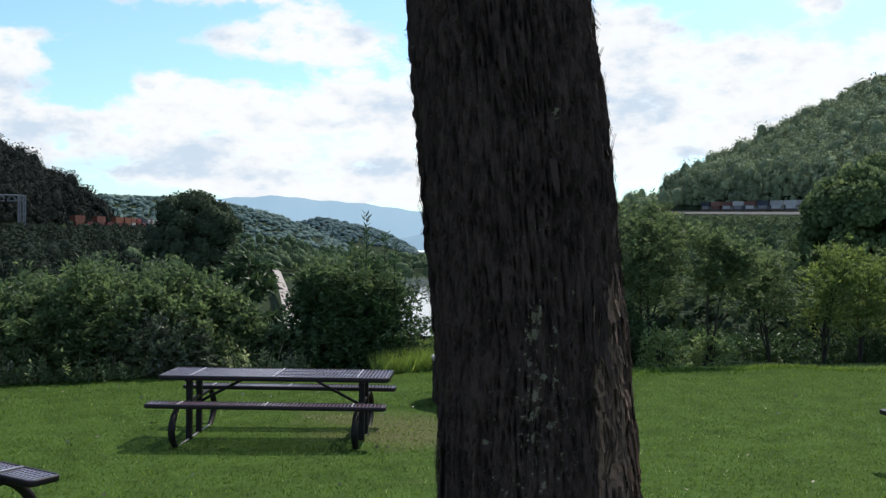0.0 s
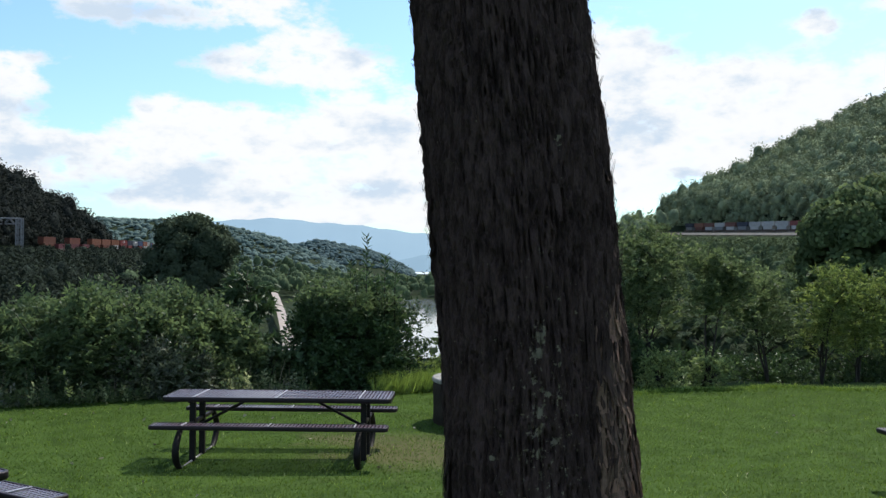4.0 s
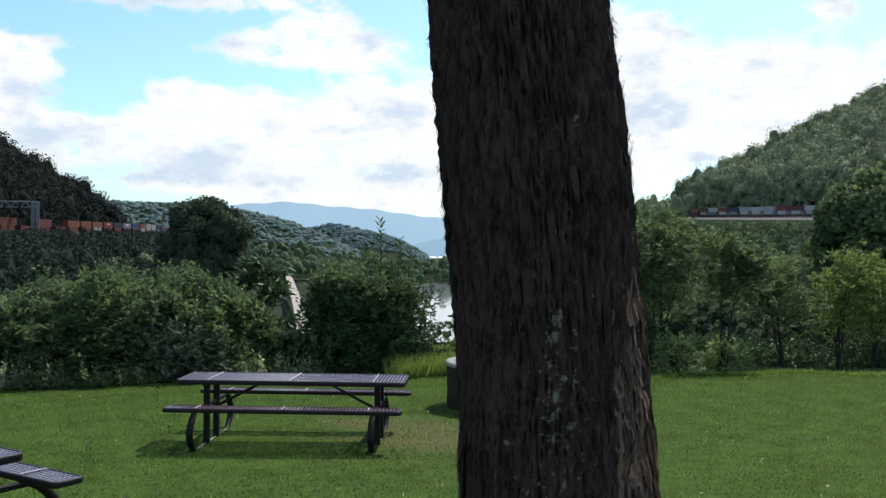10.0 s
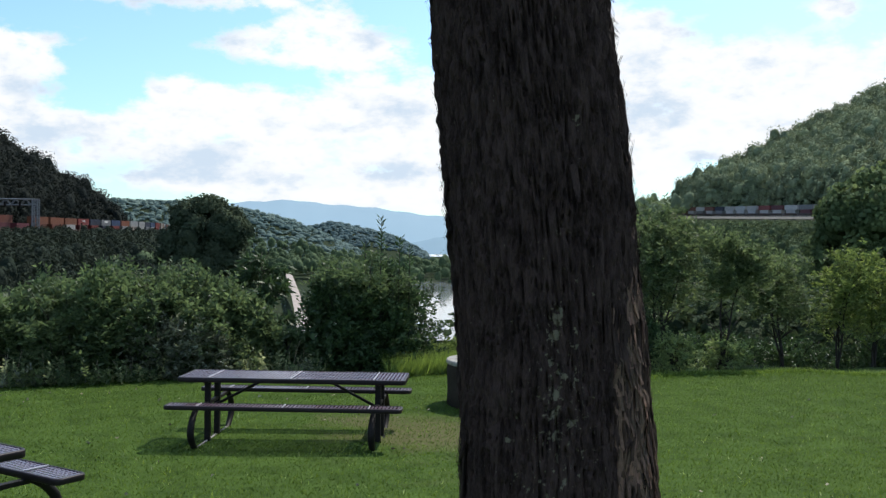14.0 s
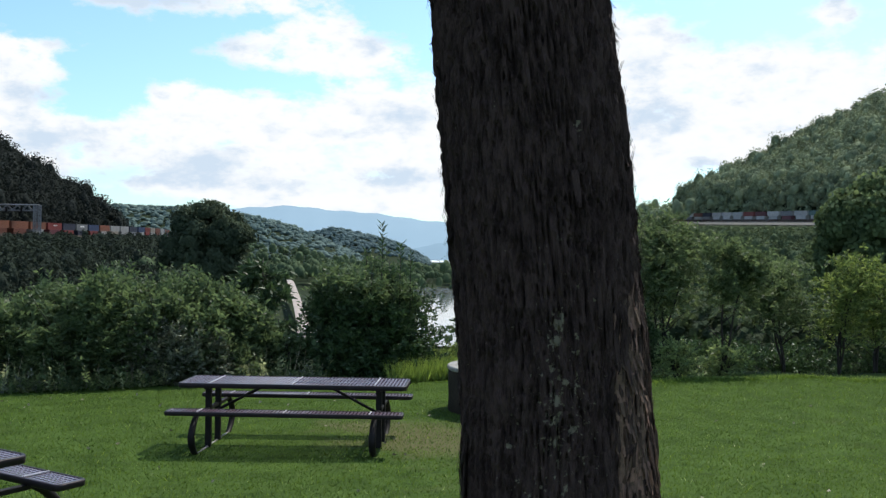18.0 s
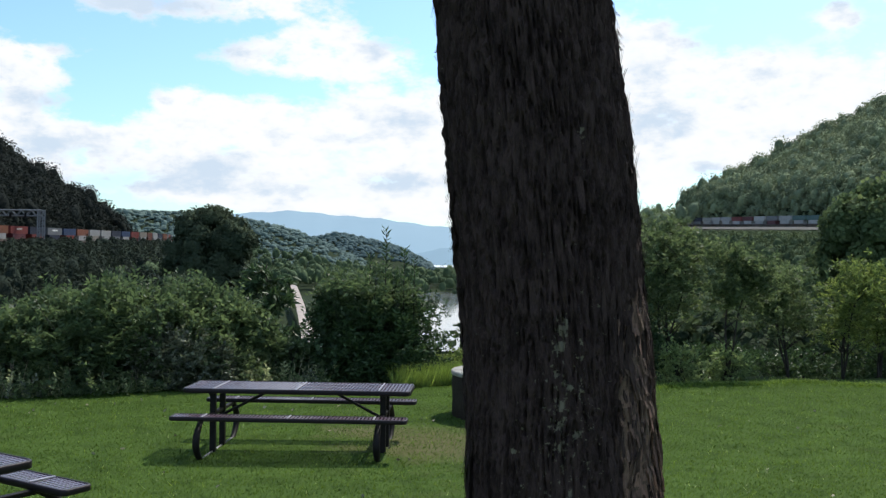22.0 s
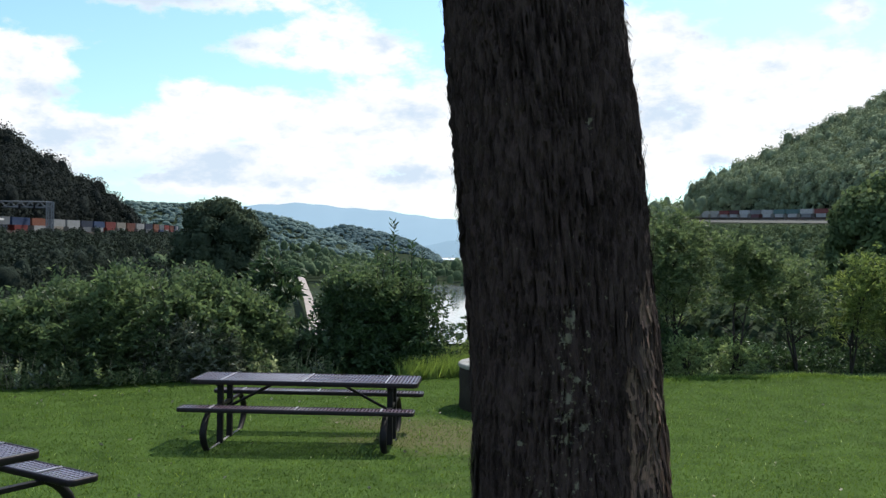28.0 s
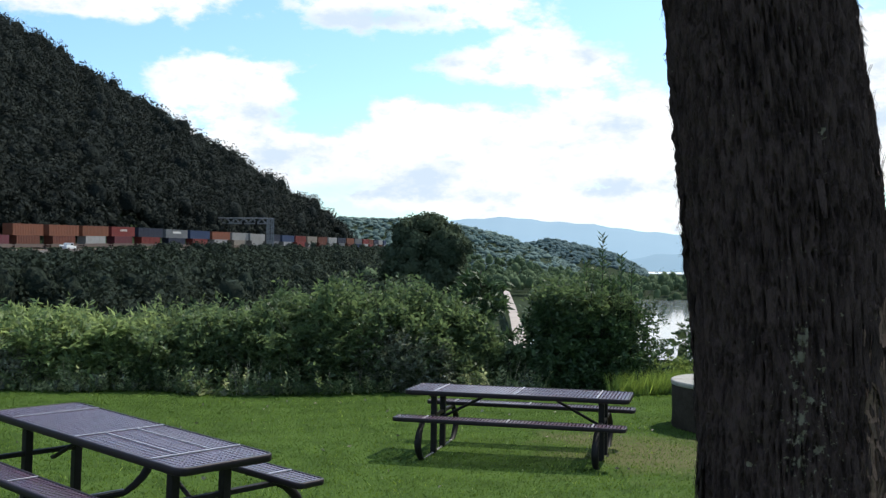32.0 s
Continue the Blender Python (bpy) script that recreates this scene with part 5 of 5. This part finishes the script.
def container_mesh(length, rgb):
    """Corrugated steel box with corner posts."""
    key = (length, rgb)
    if key in CONTAINER:
        return CONTAINER[key]
    W, H = 2.44, 2.75
    verts, faces = [], []
    n = int(length / .42)
    outline = []
    for side in (1, -1):
        xs = np.linspace(-length / 2, length / 2, n * 2 + 1)
        for i, x in enumerate(xs if side > 0 else xs[::-1]):
            edge = i < 2 or i > 2 * n - 2
            outline.append((x, side * (W / 2 if edge or i % 4 in (0, 1) else W / 2 - .07)))
    k = len(outline)
    for z in (0, .16, .161, H - .14, H - .139, H):
        rim_ = z < .161 or z > H - .14
        for x, y in outline:
            verts.append((x, math.copysign(W / 2, y) if rim_ else y, z))
    for j in range(5):
        for i in range(k):
            faces.append((j * k + (i + 1) % k, j * k + i, (j + 1) * k + i, (j + 1) * k + (i + 1) % k))
    faces.append(tuple(range(5 * k, 6 * k))[::-1])
    faces.append(tuple(range(k)))
    CONTAINER[key] = mesh_from("container", verts, faces, paint(rgb))
    return CONTAINER[key]


CAR_STEEL = material("rusty_car_steel", (.10, .065, .05), (.06, .045, .04), rough=.8, scale=1.5)
CAR_MESH = {}


def car_meshes(length):
    if length not in CAR_MESH:
        bm = bmesh.new()
        L = length + 2.2
        for s in (-1, 1):
            add_box(bm, 0, s * 1.3, 1.0, L * .80, .14, .85)
        add_box(bm, 0, 0, .62, L * .80, 2.5, .10)
        for s in (-1, 1):
            add_box(bm, s * (L / 2 - 1.0), 0, 1.15, 2.4, 2.3, .25)
        body = to_mesh("well", bm, CAR_STEEL)
        bm = bmesh.new()
        for x in (-.9, .9):
            for y in (-.72, .72):
                bmesh.ops.create_cone(bm, cap_ends=True, segments=14, radius1=.46, radius2=.46, depth=.14, matrix=pose(x, y, .46, 90))
            add_box(bm, x, 0, .46, .14, 1.5, .14)
        for y in (-.95, .95):
            add_box(bm, 0, y, .55, 2.3, .16, .28)
        CAR_MESH[length] = (body, to_mesh("bogie", bm, CAR_STEEL))
    return CAR_MESH[length]


def well_car(length, lower, upper, mark, label, group):
    car = empty("container_car", pose(0, 0, 0), label, "train car", group)
    body, bogie = car_meshes(length)
    part("well", body, car)
    for s in (-1, 1):
        part("bogie", bogie, car, m=pose(s * (length / 2 + .1), 0, 0))
    part("container", container_mesh(12.19, lower), car, m=pose(0, 0, .70))
    up = upper and part("container", container_mesh(length, upper), car, m=pose(0, 0, 3.47))
    if mark:
        for x0, w in mark:
            for s in (-1, 1):
                bm = bmesh.new()
                add_box(bm, x0, s * 1.235, 1.75, w, .03, .62)
                part("lettering_bar", to_mesh("lettering_bar", bm, paint(WHITE)), up, "white painted bar")
    return car


# cars from the near end to the far end: length, lower colour, upper colour, painted bars
MARK = ((-1.9, .55), (-.7, .5), (.2, .5), (1.1, .5), (2.0, .5))
LEFT_TRAIN = [(16.15, RUST, RUST, 0), (16.15, MAROON, None, 0), (16.15, MAROON, RUST, 0), (16.15, MAROON, None, 0), (16.15, RUST, ORANGE, 0), (16.15, RUST, ORANGE, 0), (16.15, WHITE, ORANGE, 0),
              (16.15, MAROON, RED, MARK), (16.15, RED, NAVY, 0), (16.15, NAVY, GREY, ((0, 6.0),)), (16.15, RED, BLUE, 0), (16.15, WHITE, ORANGE, 0), (16.15, BEIGE, WHITE, 0), (16.15, WHITE, WHITE, 0),
              (16.15, GREY, NAVY, 0), (16.15, WHITE, BLUE, 0), (16.15, RED, RED, 0), (16.15, WHITE, BEIGE, 0), (16.15, RUST, RUST, 0), (16.15, WHITE, WHITE, 0), (16.15, GREY, NAVY, 0), (16.15, RUST, ORANGE, 0),
              (16.15, BLUE, GREY, 0), (16.15, WHITE, RED, 0), (16.15, RED, RUST, 0), (16.15, WHITE, NAVY, 0), (16.15, RUST, WHITE, 0), (16.15, GREY, BLUE, 0)]
LEFT_TRAIN = [(n, cloud_shaded(a), cloud_shaded(b), m) for n, a, b, m in LEFT_TRAIN]
RIGHT_TRAIN = [(16.15, RED, MAROON, 0), (16.15, NAVY, GREY, 0), (16.15, WHITE, RED, 0), (16.15, GREY, WHITE, 0), (16.15, WHITE, TEAL, 0), (16.15, WHITE, TEAL, 0), (16.15, WHITE, WHITE, 0), (16.15, MAROON, GREY, 0),
               (16.15, WHITE, WHITE, 0), (16.15, WHITE, MAROON, 0), (16.15, WHITE, RED, 0), (16.15, WHITE, WHITE, 0), (16.15, WHITE, WHITE, 0), (16.15, WHITE, WHITE, 0), (16.15, GREY, NAVY, 0), (16.15, WHITE, RUST, 0),
               (16.15, GREY, WHITE, 0), (16.15, WHITE, RUST, 0), (16.15, RUST, ORANGE, 0), (16.15, GREY, NAVY, 0)]

# far train's paints are scaled down and drawn towards grey
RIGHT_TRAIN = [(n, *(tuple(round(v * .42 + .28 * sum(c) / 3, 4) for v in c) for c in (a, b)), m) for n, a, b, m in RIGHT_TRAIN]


def arc_table(fx, fz, y0, y1):
    y = np.linspace(y0, y1, 400)
    x, z = fx(y), fz(y)
    s = np.concatenate([[0], np.cumsum(np.hypot(np.diff(x), np.diff(y)))])
    return s, x, y, z


def run_train(specs, tab, first_s, gap, speed, group, rows_out):
    """Cars along a track: s grows away from the viewer. Keeps the rows for motions()."""
    s_tab, X, Y, Z = tab
    s = first_s
    for length, lower, upper, mark in specs:
        car = well_car(length, lower, upper, mark, "double-stacked container car rolling along the railway", group)
        s += (length + gap) / 2
        rows = []
        for t in range(0, 33, 1):
            q = s + speed * t
            x, y, z = (float(np.interp(q, s_tab, A)) for A in (X, Y, Z))
            x2, y2, z2 = (float(np.interp(q + 6, s_tab, A)) for A in (X, Y, Z))
            x1, y1, z1 = (float(np.interp(q - 6, s_tab, A)) for A in (X, Y, Z))
            rows.append((t, pose(x, y, z + .45, 0, -math.degrees(math.atan2(z2 - z1, 12)), math.degrees(math.atan2(y2 - y1, x2 - x1)))))
        rows_out.append((car, rows))
        s += (length + gap) / 2


TRAIN_ROWS = []
LT = arc_table(track_left_x, bed_left, -160, 1100)
RT = arc_table(track_right_x, bed_right, 200, 1400)


def s_at(tab, y):
    return float(np.interp(y, tab[2], tab[0]))


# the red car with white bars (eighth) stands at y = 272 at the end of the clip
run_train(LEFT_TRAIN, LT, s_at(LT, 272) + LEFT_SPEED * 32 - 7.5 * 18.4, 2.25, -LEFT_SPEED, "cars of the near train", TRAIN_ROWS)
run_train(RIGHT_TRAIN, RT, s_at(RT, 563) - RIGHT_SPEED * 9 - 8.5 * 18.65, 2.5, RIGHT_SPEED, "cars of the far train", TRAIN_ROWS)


def gantry():
    x0, x1, y = -150, -172, 376
    z0 = float(bed_left(y)) - 1.5
    top = 19.0
    g = empty("signal_bridge", pose(0, 0, 0), "grey steel lattice signal bridge over the tracks", "signal bridge")
    for x in (x0, x1):
        lines = [tube([(x + a, y + b, z0), (x + a, y + b, top)], .26, 4) for a in (-.95, .95) for b in (-.95, .95)]
        for i in range(7):
            za, zb = z0 + (top - z0) * i / 7, z0 + (top - z0) * (i + 1) / 7
            for b in (-.95, .95):
                lines.append(tube([(x - .95, y + b, za), (x + .95, y + b, zb)], .16, 4))
            for a in (-.95, .95):
                lines.append(tube([(x + a, y - .95, zb), (x + a, y + .95, za)], .16, 4))
        part("post", mesh_from("post", *merge(lines), GREY_STEEL), g)
    lines = []
    for b in (-.6, .6):
        for z in (top, top - 2.1):
            lines.append(tube([(x0 + .55, y + b, z), (x1 - .55, y + b, z)], .24, 4))
        n = 12
        for i in range(n):
            xa, xb = x0 + (x1 - x0) * i / n, x0 + (x1 - x0) * (i + 1) / n
            lines.append(tube([(xa, y + b, top - 2.1 * (i % 2)), (xb, y + b, top - 2.1 * ((i + 1) % 2))], .15, 4))
    part("beam", mesh_from("beam", *merge(lines), GREY_STEEL), g)
    bm = bmesh.new()
    add_box(bm, (x0 + x1) / 2, y, top + .1, abs(x1 - x0), 1.0, .08)
    part("walkway", to_mesh("walkway", bm, GREY_STEEL), g)
    for x in (-155.5, -161):
        bm = bmesh.new()
        add_box(bm, x, y - .9, top - 1.9, .7, .4, 1.9, .08)
        part("signal_head", to_mesh("signal_head", bm, STEEL), g, "black railway signal head")


GREY_STEEL = material("grey_galvanised_steel", (.26, .27, .28), (.18, .19, .20), rough=.7, scale=2)
gantry()


def pickup(x, y, z, turn):
    car = empty("pickup_truck", pose(x, y, z, 0, 0, turn), "white pickup truck parked beside the railway", "truck")
    white = material("white_car_paint", (.72, .73, .74), (.62, .63, .64), rough=.3, scale=1)
    glass = material("dark_car_glass", (.02, .025, .03), (.03, .035, .04), rough=.08, scale=1)
    bm = bmesh.new()
    add_box(bm, 0, 0, .85, 5.4, 1.9, .70, .10)
    add_box(bm, -1.6, .88, 1.3, 2.1, .10, .3)
    add_box(bm, -1.6, -.88, 1.3, 2.1, .10, .3)
    part("body", to_mesh("body", bm, white), car)
    bm = bmesh.new()
    add_box(bm, .4, 0, 1.55, 1.9, 1.7, .75, .18)
    part("cab", to_mesh("cab", bm, white), car)
    for s in (-1, 1):
        bm = bmesh.new()
        add_box(bm, .4, s * .86, 1.58, 1.35, .03, .42, .01)
        part("window", to_mesh("window", bm, glass), car)
    bm = bmesh.new()
    add_box(bm, 1.36, 0, 1.58, .03, 1.3, .42, .01)
    part("windscreen", to_mesh("windscreen", bm, glass), car)
    for wx in (-1.65, 1.7):
        for wy in (-.9, .9):
            bm = bmesh.new()
            bmesh.ops.create_cone(bm, cap_ends=True, segments=18, radius1=.40, radius2=.40, depth=.25, matrix=pose(wx, wy, .40, 90))
            part("wheel", to_mesh("wheel", bm, STEEL), car)


pickup(-140.5, 222, float(bed_left(222)) + .25, 98)


# ---- grass ----
def build_grass():
    rng = np.random.default_rng(44)
    n = 420000
    r, az = np.sqrt(rng.uniform(7.8 ** 2, 20.5 ** 2, n)), np.radians(rng.uniform(-38, 25, n))
    x, y = r * np.sin(az), r * np.cos(az)
    k = (y < lawn_edge(x) + .4) & (rng.random(n) < .35 + 5 / r)
    x, y = x[k], y[k]
    n = len(x)
    h = rng.uniform(.008, .028, n) * (1 + .9 * smooth(-.8, .3, y - lawn_edge(x)))
    a = rng.uniform(0, 2 * math.pi, n)
    w = rng.uniform(.003, .006, n) * (1 + r[k] * .03)
    lean = rng.normal(0, .45, (n, 2)) * h[:, None]
    z = land(x, y) - .005
    V = np.stack([np.stack([x - np.cos(a) * w, y - np.sin(a) * w, z], 1), np.stack([x + np.cos(a) * w, y + np.sin(a) * w, z], 1), np.stack([x + lean[:, 0], y + lean[:, 1], z + h], 1)], 1)
    up = np.concatenate([lean * 9, np.full((n, 1), 1.0)], 1)
    tagged(new("grass", quad_cloud("grass", V, GRASS, None, np.repeat(unit(up), 3, 0))), "short mown green grass blades", "grass", kind="stuff")
    # stray longer blades and tufts
    m = 16000
    r, az = np.sqrt(rng.uniform(7.8 ** 2, 18 ** 2, m)), np.radians(rng.uniform(-38, 25, m))
    x, y = r * np.sin(az), r * np.cos(az)
    tuft = np.sin(x * 5.1 + 2 * np.sin(y * 3.7)) + np.sin(y * 6.3 + 2 * np.sin(x * 2.9))
    k = (y < lawn_edge(x) + .2) & (tuft > rng.uniform(-.6, 1.6, m))
    x, y = x[k], y[k]
    m = len(x)
    h = rng.uniform(.02, .05, m)
    a = rng.uniform(0, 2 * math.pi, m)
    w = rng.uniform(.003, .006, m)
    lean = rng.normal(0, .5, (m, 2)) * h[:, None]
    z = land(x, y) - .005
    V = np.stack([np.stack([x - np.cos(a) * w, y - np.sin(a) * w, z], 1), np.stack([x + np.cos(a) * w, y + np.sin(a) * w, z], 1), np.stack([x + lean[:, 0], y + lean[:, 1], z + h], 1)], 1)
    tagged(new("grass_tufts", quad_cloud("grass_tufts", V, WEED, None, np.repeat(unit(np.concatenate([lean * 9, np.ones((m, 1))], 1)), 3, 0))), "stray longer grass blades in the lawn", "grass", kind="stuff")
    # rank grass and weeds at the brink
    n = 26000
    x = np.concatenate([rng.uniform(-13, -1.8, 9000), rng.uniform(-.85, 2.6, n - 13000), rng.uniform(2.6, 11, 4000)])
    y = lawn_edge(x) + rng.gamma(1.6, .30, n) - .05
    h = rng.uniform(.12, .46, n) * np.where((x > -.9) & (x < 2.6), 1.0, np.where(x < 0, .5, .2))
    a = rng.uniform(0, 2 * math.pi, n)
    w = rng.uniform(.004, .010, n)
    lean = rng.normal(0, .3, (n, 2)) * h[:, None]
    z = land(x, y) - .02
    V = np.stack([np.stack([x - np.cos(a) * w, y - np.sin(a) * w, z], 1), np.stack([x + np.cos(a) * w, y + np.sin(a) * w, z], 1), np.stack([x + lean[:, 0], y + lean[:, 1], z + h], 1)], 1)
    tagged(new("tall_grass", quad_cloud("tall_grass", V, WEED)), "rank yellow-green grass along the lawn's edge", "grass", kind="stuff")


build_grass()


def build_weeds():
    """Upright weeds of uneven height, thick in some places and missing in others, in front of the hedge."""
    rng = np.random.default_rng(47)
    for count, mat, leaf, label in ((620, WEED_LEAF, (.075, .030), "pale leafy weeds along the lawn's edge"), (900, LEAF_OLIVE, (.085, .036), "olive leafy weeds along the lawn's edge"), (330, LEAF_SILVER, (.07, .03), "grey-green weeds along the lawn's edge")):
        x = rng.uniform(-13.5, -1.9, count * 2)
        thick = .5 + .5 * np.sin(x * 1.7 + count) * np.sin(x * .63 + 1) + .35 * np.sin(x * 4.3 + 2)
        x = x[thick > rng.uniform(-.2, 1.1, len(x))][:count]
        n = len(x)
        y = lawn_edge(x) + rng.gamma(1.5, .38, n) - .35
        h = .07 + .40 * rng.random(n) ** 2.4
        base = np.stack([x, y, land(x, y)], 1)
        q = sprays(rng, base, np.stack([rng.normal(0, .28, n), rng.normal(-.1, .22, n), np.ones(n)], 1), h, 16, leaf, .05)
        tagged(new("weeds", quad_cloud("weeds", q, mat)), label, "weeds", kind="stuff")
    # dry stalks
    n = 260
    x = rng.uniform(-13, -2.2, n)
    y = lawn_edge(x) + rng.gamma(1.5, .35, n) - .25
    z = land(x, y)
    tip = np.stack([x + rng.normal(0, .12, n), y + rng.normal(0, .12, n), z + rng.uniform(.15, .6, n)], 1)
    foot = np.stack([x, y, z], 1)
    off = np.array([.004, 0, 0])
    tagged(new("dry_stalks", quad_cloud("dry_stalks", np.stack([foot - off, foot + off, tip + off * .4, tip - off * .4], 1), STRAW)), "thin dry straw-coloured stalks among the weeds", "weeds", kind="stuff")


build_weeds()


def build_litter():
    rng = np.random.default_rng(46)
    n = 90
    r, az = np.sqrt(rng.uniform(8 ** 2, 15.5 ** 2, n)), np.radians(rng.uniform(-36, 22, n))
    c = np.stack([r * np.sin(az), r * np.cos(az), land(r * np.sin(az), r * np.cos(az)) + .016], 1)
    V = leaves(rng, c, np.tile([1.0, 0, .3], (n, 1)), .05, .035, droop=0, spread=.5)
    tagged(new("fallen_leaves", quad_cloud("fallen_leaves", V, STRAW)), "pale dry leaves scattered on the lawn", "leaves", kind="stuff")


build_litter()


def motions():
    for car, rows in TRAIN_ROWS:
        walk(car, rows)


motions()
